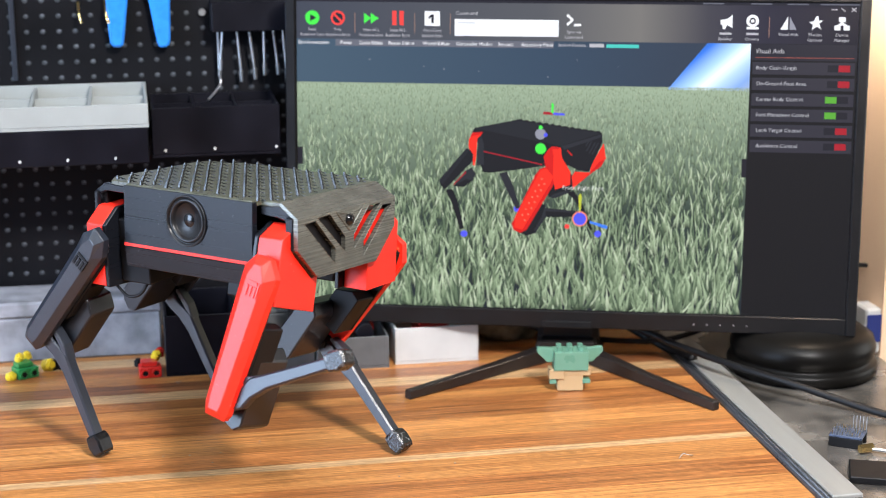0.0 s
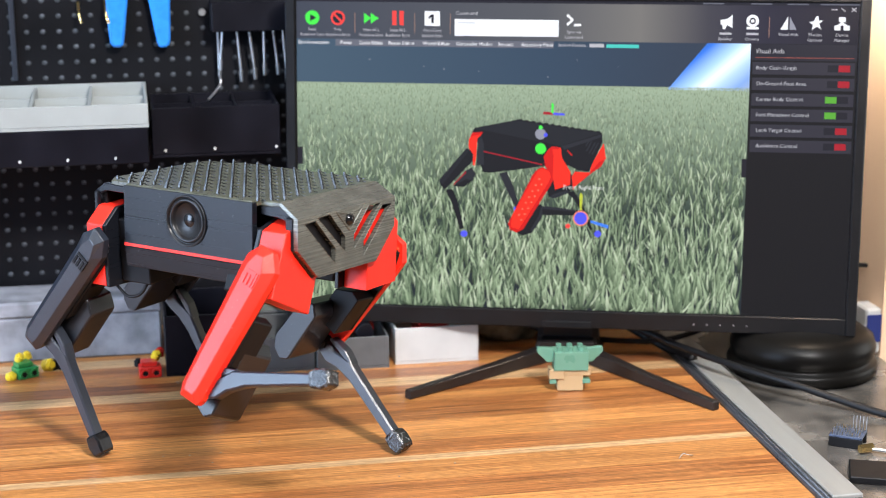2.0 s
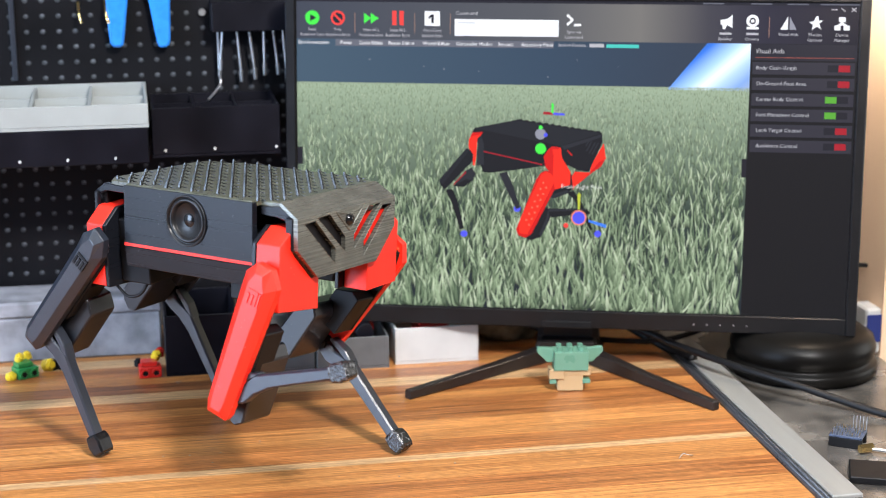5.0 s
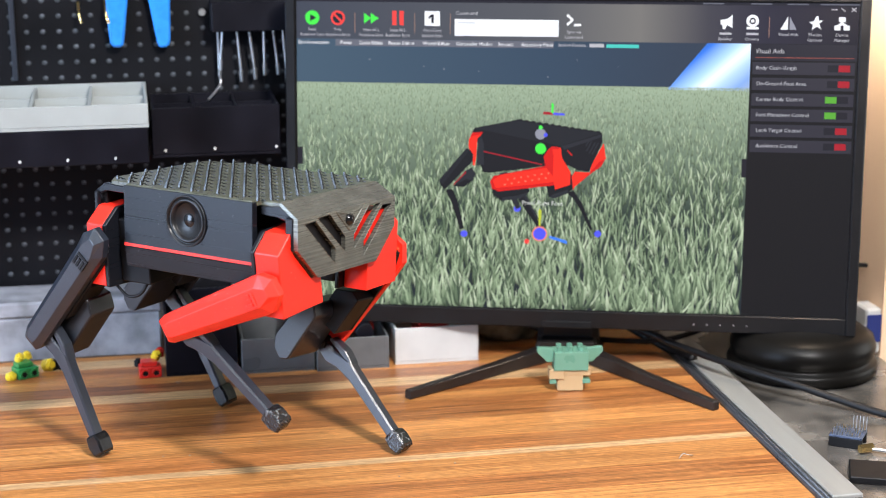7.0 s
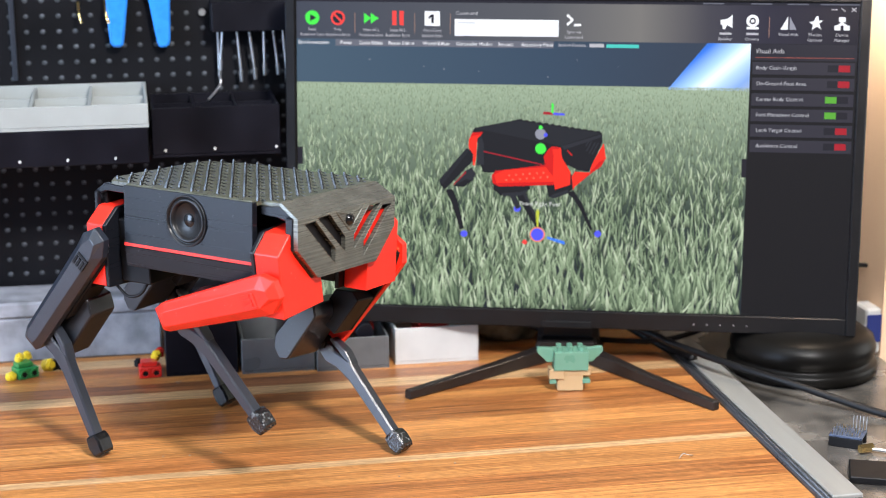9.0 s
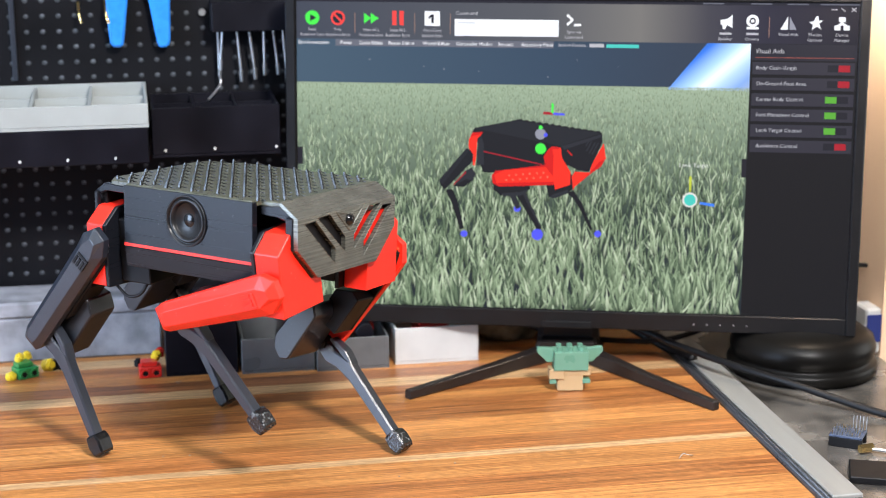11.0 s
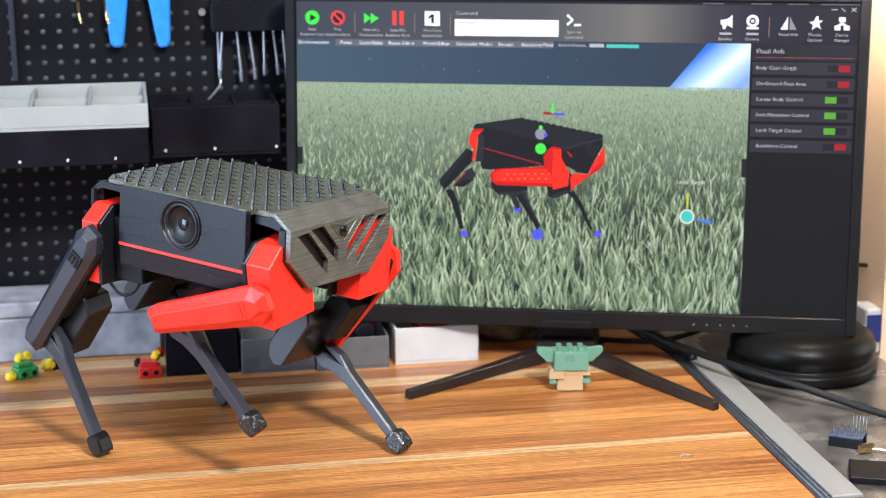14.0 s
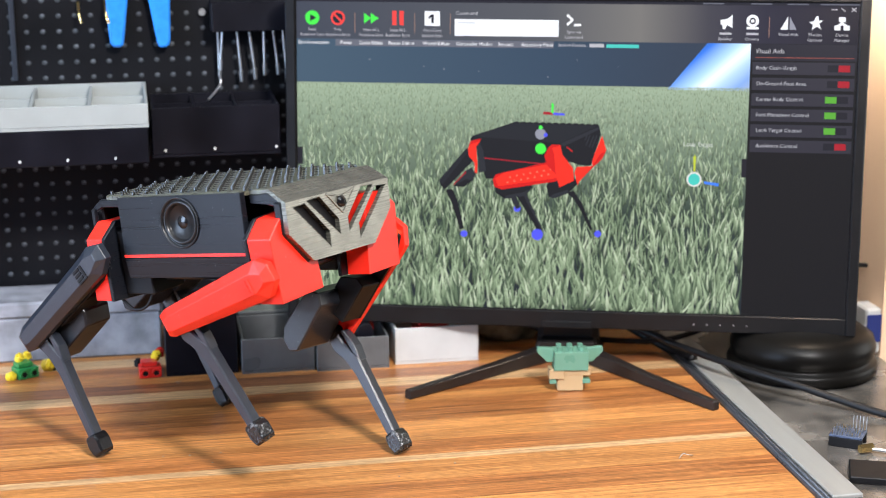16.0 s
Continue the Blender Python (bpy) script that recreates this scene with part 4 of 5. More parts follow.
patch("speaker_icon", [(1460, 62), (1482, 58), (1500, 44), (1500, 88), (1482, 78), (1476, 92), (1468, 92), (1466, 78), (1460, 76)], S_WHITE, 2, display)
patch("camera_icon", disc_pts(1567, 64, 21), S_WHITE, 2, display)
patch("camera_icon_hole", disc_pts(1567, 64, 11), S_BAR, 3, display)
patch("camera_icon_lens", disc_pts(1567, 64, 6), S_WHITE, 4, display)
rect("camera_icon_foot", 1548, 84, 1588, 92, S_WHITE, 2, display)
patch("aids_icon", [(1684, 48), (1684, 92), (1660, 92)], S_WHITE, 2, display)
patch("aids_icon", [(1690, 48), (1714, 92), (1690, 92)], S_GREY, 2, display)
patch("star_icon", [(1776, 46), (1784, 46), (1786, 60), (1800, 60), (1788, 70), (1794, 90), (1780, 80), (1764, 92), (1766, 74), (1754, 66), (1770, 62)], S_WHITE, 2, display)
rect("device_icon", 1852, 48, 1874, 64, S_WHITE, 2, display)
rect("device_icon", 1838, 76, 1858, 92, S_WHITE, 2, display)
rect("device_icon", 1868, 76, 1888, 92, S_WHITE, 2, display)
patch("device_icon_link", [(1861, 64), (1865, 64), (1880, 76), (1846, 76)], S_WHITE, 2, display)
rect("window_button", 1826, 22, 1846, 25, S_TEXT, 3, display)
patch("window_button", line_pts(1858, 18, 1872, 30, 3), S_TEXT, 3, display)
patch("window_button", line_pts(1892, 17, 1908, 30, 3), S_TEXT, 3, display)
patch("window_button", line_pts(1908, 17, 1892, 30, 3), S_TEXT, 4, display)
for x in (1400, 1560, 1680, 1790, 1860):
    rect("title_mark", x, 5, x + 70, 9, S_TAB, 3, display)
rect("tab_band", 140, 141, 898, 164, S_TAB, 2, display)
for x, t in ((8, "Synchronization"), (156, "Poses"), (222, "Code Editor"), (325, "Beasts Editor"), (446, "World Editor"), (562, "Controller Modes"), (706, "Sensors"), (786, "Accessory Parts"), (912, "Active Device:")):
    words(t, x, 153, 17, S_WHITE if t != "Active Device:" else S_TEXT, 3, display)
rect("device_name_bar", 1020, 147, 1070, 159, S_TEXT, 3, display)
rect("device_number_bar", 1078, 148, 1188, 160, S_CYAN, 3, display)

# switch list
rect("side_panel_top", 1566, 141, 1918, 196, S_BAR, 1, display)
words("Visual Aids", 1580, 165, 22, S_TEXT, 3, display)
rect("rule", 1580, 185, 1908, 187, S_RULE, 3, display)
SWITCHES = {}
for i, (t, on) in enumerate((("Body Chain Graph", 0), ("On-Ground Foot Area", 0), ("Center Body Control", 1), ("Foot Placement Control", 1), ("Look Target Control", 0), ("Avoidance Control", 0))):
    y = 222 + 53 * i
    rect("list_bar", 1572, y - 21, 1912, y + 21, S_ROW, 2, display)
    words(t, 1584 + 1.6 * i, y - 1, 18, S_TEXT, 3, display)
    rect("switch", 1822 - 4 * (i > 1), y - 13, 1898 - 4 * (i > 1), y + 11, S_OFF, 3, display)
    x = 1858 if not on else 1820
    SWITCHES[t] = knob = rect("switch_knob", x - 2 * (i > 1), y - 12, x + 38 - 2 * (i > 1), y + 10, S_DRED if not on else S_DGREEN, 4, display)
SWITCHES["on"] = rect("switch_knob", 1818, 222 + 53 * 4 - 12, 1856, 222 + 53 * 4 + 10, S_DGREEN, 4, display)
rect("view_handle", 2, 520, 20, 580, S_OFF, 8, display)
rect("view_handle", 1548, 532, 1564, 596, S_OFF, 8, display)

# the robot drawn in the meadow: flat pieces, each turned in the plane of the display
LIFT = 9


def piece(name, polys, pivot, layer):
    """Flat coloured outlines round a pivot, in raster steps, as parts of one moving piece."""
    root = None
    px0 = sp(*pivot)
    for i, (pts, mat) in enumerate(polys):
        bm = bmesh.new()
        bm.faces.new([bm.verts.new((sp(x, y)[0] - px0[0], -0.00006 * (layer + 0.5 * i), sp(x, y)[2] - px0[2])) for x, y in pts])
        if root is None:
            root = part(name, bm, mat, display)
            root.matrix_basis = Matrix.Translation(px0)
        else:
            root.data.materials.append(mat)
            k = len(root.data.materials) - 1
            b2 = bmesh.new()
            b2.from_mesh(root.data)
            for f in bm.faces:
                f.material_index = k
            joined(b2, bm)
            b2.to_mesh(root.data)
            b2.free()
    return root


def at_raster(x, y, turn=0.0):
    """Turn in degrees, clockwise as seen."""
    return Matrix.Translation(sp(x, y)) @ Matrix.Rotation(radians(turn), 4, "Y")


S_BLACK3 = glow("display_robot_soft_grey", G(33, 35, 40))
S_PINK = glow("display_robot_light_red", G(255, 112, 88))
piece("shown_far_hind_leg", [([(716, 600), (742, 592), (764, 640), (790, 718), (776, 724), (744, 660)], S_BLACK2)], (740, 640), 9)
shown_far = piece("shown_far_front_leg", [([(952, 663), (976, 655), (1005, 697), (1044, 789), (1035, 793), (1006, 733), (977, 684)], S_BLACK),
                                     ([(881, 640), (889, 679), (910, 684), (959, 663), (993, 626), (960, 590), (900, 600)], S_BLACK),
                                     ([(889, 679), (910, 684), (959, 663), (955, 652), (908, 668)], S_BLACK2)], (980, 640), 9)
shown_hind = piece("shown_hind_leg", [([(619, 582), (635, 602), (623, 628), (592, 651), (556, 647), (598, 591)], S_BLACK2),
                                      ([(623, 628), (592, 651), (556, 647), (600, 622)], S_BLACK),
                                      ([(601, 513), (623, 525), (625, 556), (549, 636), (524, 662), (506, 637), (508, 623)], S_BLACK),
                                      ([(601, 513), (612, 519), (520, 640), (506, 637), (508, 623)], S_BLACK3),
                                      ([(555, 641), (598, 595), (600, 600), (556, 645)], S_DRED),
                                      ([(528, 662), (553, 658), (571, 700), (594, 797), (579, 801), (553, 715)], S_BLACK)], (600, 560), 11)
ridge = []
for k in range(13):
    ridge += [(776 + 22.5 * k + 8, 411 + 3.08 * k - 3), (776 + 22.5 * k + 17, 411 + 3.08 * k - 2), (776 + 22.5 * k + 21, 411 + 3.08 * k + 3)]
shown_body = piece("shown_body", [([(620, 454), (629, 442), (776, 411)] + ridge + [(1069, 451), (1072, 484), (1027, 587), (992, 584), (957, 567), (894, 574), (866, 571), (782, 585), (683, 598), (659, 597), (651, 570), (637, 482)], S_BLACK),
                                  ([(629, 444), (776, 413), (1067, 452), (931, 500)], S_BLACK3),
                                  ([(661, 522), (866, 564), (866, 568), (662, 526)], S_DRED),
                                  ([(609, 483), (620, 459), (657, 456), (653, 465), (638, 480), (635, 542), (630, 574), (623, 571), (625, 535), (608, 511)], S_ROBORED),
                                  ([(609, 483), (620, 459), (657, 456), (653, 465), (620, 472)], S_ROBORED2),
                                  ([(640, 482), (653, 471), (661, 499), (662, 570), (635, 574)], S_BLACK2),
                                  ([(1076, 488), (1085, 540), (1069, 568), (1034, 594), (979, 641), (974, 652), (968, 606), (978, 588), (1031, 590), (1034, 566)], S_ROBORED),
                                  ([(1085, 540), (1069, 568), (1034, 594), (979, 641), (1031, 590), (1060, 552)], S_ROBORED2),
                                  ([(931, 501), (1069, 456), (1070, 488), (1027, 587), (992, 584), (957, 567)], S_BLACK),
                                  ([(931, 501), (1069, 456), (1069, 466), (940, 512)], S_BLACK2)]
                   + [(line_pts(x0, y0, x1, y1, 4), S_BLACK2) for x0, y0, x1, y1 in ((1015, 499, 1026, 480), (1017, 517, 1035, 481), (1027, 524, 1047, 485), (1037, 527, 1058, 486))]
                   + [([(952, 513), (970, 530), (967, 534), (951, 517)], S_ROBORED2)], (850, 520), 13)
shown_motor = piece("shown_knee_box", [([(10, 170), (44, 165), (66, 200), (62, 268), (36, 294), (0, 292)], S_BLACK), ([(44, 165), (66, 200), (62, 268), (52, 262), (52, 204)], S_BLACK2)], (0, 0), 17)
shown_shin = piece("shown_shin", [([(-22, -10), (16, -14), (36, 30), (26, 180), (8, 190), (2, 40)], S_BLACK), ([(16, -14), (36, 30), (26, 180), (20, 176), (24, 30)], S_BLACK2)], (0, 0), 16)
shown_thigh = piece("shown_thigh", [([(-32, 64), (-20, 48), (16, 46), (34, 62), (36, 90), (28, 272), (14, 294), (-12, 296), (-28, 280), (-36, 90)], S_ROBORED2),
                                    ([(-27, 66), (-16, 52), (10, 50), (22, 64), (24, 90), (14, 280), (-14, 286), (-28, 250)], S_ROBORED)]
                    + [(disc_pts(-9 + 16 * (k % 2), 90 + 12 * k, 3.2, 8), S_PINK) for k in range(14)], (0, 0), 19)
shown_marker = piece("shown_foot_marker", [(disc_pts(0, 0, 27), S_ORANGE), (disc_pts(0, 0, 22), S_BLUE), ([(-6, -80), (0, -90), (6, -80), (3, -28), (-3, -28)], S_YEL), ([(34, 6), (96, 22), (96, 34), (34, 14)], S_BLUE2),
                                           (disc_pts(-44, 28, 9, 10), S_RED)], (0, 0), 22)
shown_foot = piece("shown_foot_marker", [(disc_pts(0, 0, 20), S_BLUE)], (0, 0), 20.5)
shown_bracket = piece("shown_hip_bracket", [([(887, 510), (901, 501), (929, 505), (933, 540), (964, 590), (963, 634), (911, 652), (903, 607), (877, 574), (870, 538)], S_ROBORED),
                                            ([(887, 510), (901, 501), (929, 505), (905, 522), (903, 607), (877, 574), (870, 538)], S_ROBORED2),
                                            ([(901, 512), (925, 512), (903, 530)], S_ROBORED)], (850, 520), 21)
S_HAZE = glow("display_soft_label", G(205, 208, 205))
shown_label = words("Front Right Foot", 0, 1080, 21, S_HAZE, 24, display, "CENTER", "shown_label")
shown_target = piece("shown_look_target", [(disc_pts(0, 0, 26), S_HAZE), (disc_pts(0, 0, 20), S_CYAN), ([(-5, -76), (0, -86), (5, -76), (3, -28), (-3, -28)], S_YEL), ([(34, 6), (84, 12), (84, 22), (34, 14)], S_BLUE2)], (0, 0), 22)
target_label = words("Look Target", 0, 1080, 20, S_HAZE, 24, display, "CENTER", "shown_label")
patch("body_handle", disc_pts(859, 510, 19), S_GREEN, 26, display)
patch("body_handle", disc_pts(858, 459, 19), S_GREY, 26, display)
patch("body_handle", disc_pts(858, 436, 7, 12), S_GREEN, 27, display)
patch("body_handle", disc_pts(876, 462, 7, 12), S_BLUE, 27, display)
rect("world_handle", 894, 352, 902, 386, S_GREEN, 26, display)
patch("world_handle", line_pts(866, 386, 900, 388, 9), S_DRED, 25, display)
patch("world_handle", line_pts(900, 388, 940, 390, 8), S_BLUE, 25, display)
for x, y in ((594, 816), (1062, 805), (780, 722)):
    patch("foot_marker", disc_pts(x, y, 12), S_BLUE, 8.5, display)

# ---- pegboard and what hangs on it ----
peg = tagged(thing("pegboard"), "black perforated steel pegboard on the back wall", "pegboard")
BW0, BW1, BZ0, BZ1 = -0.45, 0.55, 0.045, 0.60
part("sheet", box(BW0, BW1, 1.705, 1.707, BZ0, BZ1), PEG, peg)
part("seam_strip", box(-0.1125, -0.1075, 1.7005, 1.7045, 0.27, BZ1, 0.0005), DARK, peg)
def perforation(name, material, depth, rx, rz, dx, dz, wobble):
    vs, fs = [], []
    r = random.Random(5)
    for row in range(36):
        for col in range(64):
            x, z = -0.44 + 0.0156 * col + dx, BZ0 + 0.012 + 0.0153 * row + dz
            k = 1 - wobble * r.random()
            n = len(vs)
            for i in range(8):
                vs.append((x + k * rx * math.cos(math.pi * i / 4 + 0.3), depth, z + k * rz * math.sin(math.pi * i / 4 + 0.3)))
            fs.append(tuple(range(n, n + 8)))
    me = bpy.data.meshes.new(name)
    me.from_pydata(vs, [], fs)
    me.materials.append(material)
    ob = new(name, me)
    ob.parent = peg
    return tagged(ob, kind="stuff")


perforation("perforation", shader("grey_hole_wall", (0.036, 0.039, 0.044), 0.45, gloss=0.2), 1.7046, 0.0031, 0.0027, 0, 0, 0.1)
# highlight in each hole, painted as a smaller pale disc set off upward
perforation("hole_glint", shader("pale_hole_glint", (0.10, 0.108, 0.12), 0.45, gloss=0.2), 1.7042, 0.0020, 0.0014, 0.0004, 0.0008, 0.5)


def open_tray(name, x0, x1, y0, y1, z0, z1, t, material, label, cells_x=1, cells_y=1, category="tray"):
    """An open tray with floor, four walls and dividing walls."""
    tray = tagged(thing(name), label, category)
    part("tray_floor", box(x0, x1, y0, y1, z0, z0 + t), material, tray)
    part("front_wall", box(x0, x1, y0, y0 + t, z0 + t, z1, 0.0006), material, tray)
    part("back_wall", box(x0, x1, y1 - t, y1, z0 + t, z1, 0.0006), material, tray)
    for x in (x0, x1 - t):
        part("side_wall", box(x, x + t, y0 + t, y1 - t, z0 + t, z1, 0.0006), material, tray)
    for i in range(1, cells_x):
        x = x0 + (x1 - x0) * i / cells_x
        part("divider", box(x - t / 2, x + t / 2, y0 + t, y1 - t, z0 + t, z1 - 0.002), material, tray)
    for i in range(1, cells_y):
        y = y0 + (y1 - y0) * i / cells_y
        part("divider", box(x0 + t, x1 - t, y - t / 2, y + t / 2, z0 + t, z1 - 0.003), material, tray)
    return tray


GREYTRAY = shader("light_grey_printed_plastic", (0.262, 0.278, 0.270), 0.5, vary=0.05)
holder = tagged(part("tray_holder", prism([(1.566, 0.2090), (1.704, 0.200), (1.704, 0.2425), (1.566, 0.2425)], -0.3585, 0.0150, "x", 0.001), INK), "black printed tray holder hooked on the pegboard", "holder")
for bx in (-0.1025, -0.0593, -0.0160):
    part("pin", rod((bx, 1.5658, 0.2150), (bx, 1.5640, 0.2150), 0.0014, sides=10), WHITE, holder)
open_tray("divided_tray", -0.3585, 0.0158, 1.566, 1.7020, 0.2430, 0.2650, 0.0028, GREYTRAY, "light grey divided parts tray on a black holder", 7, 2)
open_tray("black_divided_tray", 0.0190, 0.1410, 1.610, 1.698, 0.2050, 0.2530, 0.0025, INK, "black printed divided tray hooked on the pegboard", 3, 2)
for bx in (0.031, 0.078, 0.137):
    tagged(part("pin", rod((bx, 1.6098, 0.212), (bx, 1.608, 0.212), 0.0014, sides=10), WHITE), "small white peg head in the black tray", "peg")
# blue handled cutters hanging with the grips down
cutter = tagged(thing("pliers"), "pliers with bright blue grips hanging on the pegboard", "pliers")
for s in (-1, 1):
    pts = [(-0.0195, 0.362), (0.004, 0.362), (-0.0035, 0.305), (-0.0055, 0.3015), (-0.0140, 0.3015), (-0.0165, 0.306), (-0.0180, 0.322)] if s < 0 else \
          [(0.0200, 0.362), (0.0400, 0.362), (0.0435, 0.352), (0.0420, 0.306), (0.0395, 0.3005), (0.0310, 0.3000), (0.0288, 0.306)]
    part("grip", prism(pts, 1.688, 1.700, "y", 0.002), BLUE, cutter, "blue plastic grip")
part("jaw", prism([(-0.006, 0.36), (0.03, 0.36), (0.02, 0.41), (0.012, 0.44), (0.002, 0.41)], 1.691, 1.698, "y", 0.002), STEEL, cutter)
# row of small drivers and hooks under a black rail
rail = tagged(part("tool_rail", box(0.082, 0.30, 1.672, 1.7045, 0.316, 0.345, 0.001), INK), "black printed rail holding a row of thin steel tools", "rack")
for x, lean, low in ((0.0945, -0.004, 0.276), (0.1065, 0.004, 0.264), (0.118, 0.006, 0.266), (0.134, 0.000, 0.270), (0.142, 0.005, 0.270), (0.152, 0.004, 0.262), (0.159, 0.0, 0.262)):
    tool = tagged(thing("needle_file"), "thin steel hand tool hanging from a black rail", "tool", "thin tools on the rail")
    part("shaft", rod((x, 1.688, 0.330), (x + lean, 1.688, low + 0.010), 0.0013, sides=8), STEEL, tool)
    part("tip", rod((x + lean, 1.688, low + 0.011), (x + lean * 1.1, 1.688, low), 0.0021, 0.0016, 8), STEEL, tool)
hook = tagged(part("bent_wire", tube([(0.0885, 1.690, 0.316), (0.0890, 1.690, 0.275), (0.0890, 1.688, 0.262), (0.0760, 1.668, 0.250)], 0.0012), STEEL), "bent steel wire hanging over the black tray", "wire")
tagged(part("peg_head", rod((0.0745, 1.7045, 0.333), (0.0745, 1.699, 0.333), 0.0035, sides=12), STEEL), "round steel peg head on the pegboard", "peg")
for x in (-0.044, -0.018):
    tagged(part("hook_pin", tube([(x - 0.002, 1.704, 0.345), (x - 0.001, 1.690, 0.335), (x + 0.001, 1.688, 0.326)], 0.0015), BRASS), "short brass hook on the pegboard", "hook", "brass hooks")

# ---- bins along the back of the bench ----
pale = tagged(part("pale_box", box(-0.34, 0.0195, 1.636, 1.700, 0.0, 0.0450, 0.002), PALE), "pale grey cardboard box at the back of the bench", "box")
part("lid", box(-0.342, 0.0205, 1.6345, 1.7005, 0.0452, 0.0610, 0.002), PALE, pale)
tagged(part("carton", box(0.468, 0.545, 1.640, 1.700, 0.0, 0.055, 0.002), shader("peach_card", (0.72, 0.47, 0.30), 0.7)), "peach coloured cardboard carton behind the monitor", "box")
open_tray("black_bin", 0.0215, 0.0900, 1.563, 1.660, 0.0, 0.0600, 0.0025, INK, "black plastic parts bin on the bench", category="bin")
open_tray("smoky_bin", 0.0935, 0.1640, 1.556, 1.640, 0.0, 0.0345, 0.0025, SMOKE, "smoky grey plastic parts bin on the bench", category="bin")
open_tray("smoky_bin", 0.1655, 0.2360, 1.550, 1.640, 0.0, 0.0320, 0.0025, SMOKE, "smoky grey plastic parts bin on the bench", category="bin")
open_tray("white_bin", 0.2430, 0.3260, 1.556, 1.640, 0.0, 0.0365, 0.0025, WHITE, "white plastic parts bin on the bench", category="bin")
tagged(part("red_part", box(0.268, 0.300, 1.572, 1.610, 0.003, 0.0385, 0.003), TOYR), "red plastic piece in the white bin", "part")
# added block: gives the tone seen through the smoky bins' clear upper part
bin_back = tagged(part("bin_backdrop", box(0.094, 0.236, 1.645, 1.700, 0.0, 0.060, 0.002), shader("grey_green_plastic", (0.105, 0.125, 0.108), 0.45, vary=0.35, scale=45)), "grey-green block standing in for the clear upper part of the smoky bins", "box")
# three bright highlights on the clear plastic, modelled as white discs
for bx, bz in ((0.1106, 0.0226), (0.1192, 0.0215), (0.1312, 0.0208)):
    part("bin_glint", rod((bx, 1.6448, bz), (bx, 1.6430, bz), 0.0026, 0.0022, 14), WHITE, bin_back, "white disc standing in for a bright highlight")
for bz in (0.034, 0.048):
    part("ledge", box(0.095, 0.235, 1.6425, 1.6448, bz, bz + 0.003, 0.0006), SMOKE, bin_back)
for bx in (0.140, 0.188):
    part("rib", box(bx, bx + 0.0025, 1.6425, 1.6448, 0.004, 0.0335, 0.0005), SMOKE, bin_back)
knob = tagged(part("bottle_stopper", rod((0.214, 1.5755, 0.0335), (0.214, 1.560, 0.0335), 0.0088, sides=24, bevel=0.001), INK), "round dark stopper with a red rim in a parts bin", "stopper")
part("rim", rod((0.2148, 1.577, 0.0337), (0.2148, 1.5757, 0.0337), 0.0098, sides=24), TOYR, knob, "red rim of the stopper")
bm = bmesh.new()
bmesh.ops.create_icosphere(bm, subdivisions=3, radius=1.0)
for v in bm.verts:
    v.co *= 1 + 0.25 * noise.noise(v.co * 2.3) + 0.1 * noise.noise(v.co * 7)
bm.transform(Matrix.Translation((0.375, 1.625, 0.022)) @ Matrix.Diagonal((0.045, 0.025, 0.027, 1)))
tagged(part("rock", bm, STONE), "mossy grey stone behind the monitor stand", "stone")

# ---- small toys of plastic bricks ----
def brick_toy(m):
    """One plain stacked figure of green and tan bricks."""
    bm = bmesh.new()
    def add(x0, x1, y0, y1, z0, z1, k):
        b = box(x0, x1, y0, y1, z0, z1, 0.0004)
        for f in b.faces:
            f.material_index = k
        joined(bm, b)
    add(-0.012, 0.012, -0.008, 0.008, 0.0, 0.0155, 1)
    add(-0.020, -0.006, -0.010, 0.004, 0.0120, 0.0215, 1)
    add(-0.006, 0.019, -0.0085, 0.006, 0.0150, 0.0220, 1)
    add(-0.0195, -0.013, -0.010, -0.002, 0.0075, 0.0115, 0)
    add(0.0115, 0.0185, -0.010, -0.002, 0.0075, 0.0115, 0)
    add(-0.0155, 0.0165, -0.011, 0.009, 0.0205, 0.0385, 0)
    for x in (-0.010, 0.0, 0.010):
        for y in (-0.005, 0.004):
            b = rod((x, y, 0.038), (x, y, 0.0425), 0.0026, sides=12)
            joined(bm, b)
    for s in (-1, 1):
        b = prism([(s * 0.015, 0.0395), (s * 0.0305, 0.0410), (s * 0.0310, 0.0365), (s * 0.021, 0.0265), (s * 0.015, 0.0265)], -0.003, 0.003, "y", 0.0004)
        joined(bm, b)
    ob = part("toy_figure", bm, GREEN, None, "", m)
    ob.data.materials.append(TAN)
    return tagged(ob, "sage green and tan toy brick figure under the monitor", "toy")


brick_toy(pose(0.392, 1.455, 0.0005, 0, 0, -8))


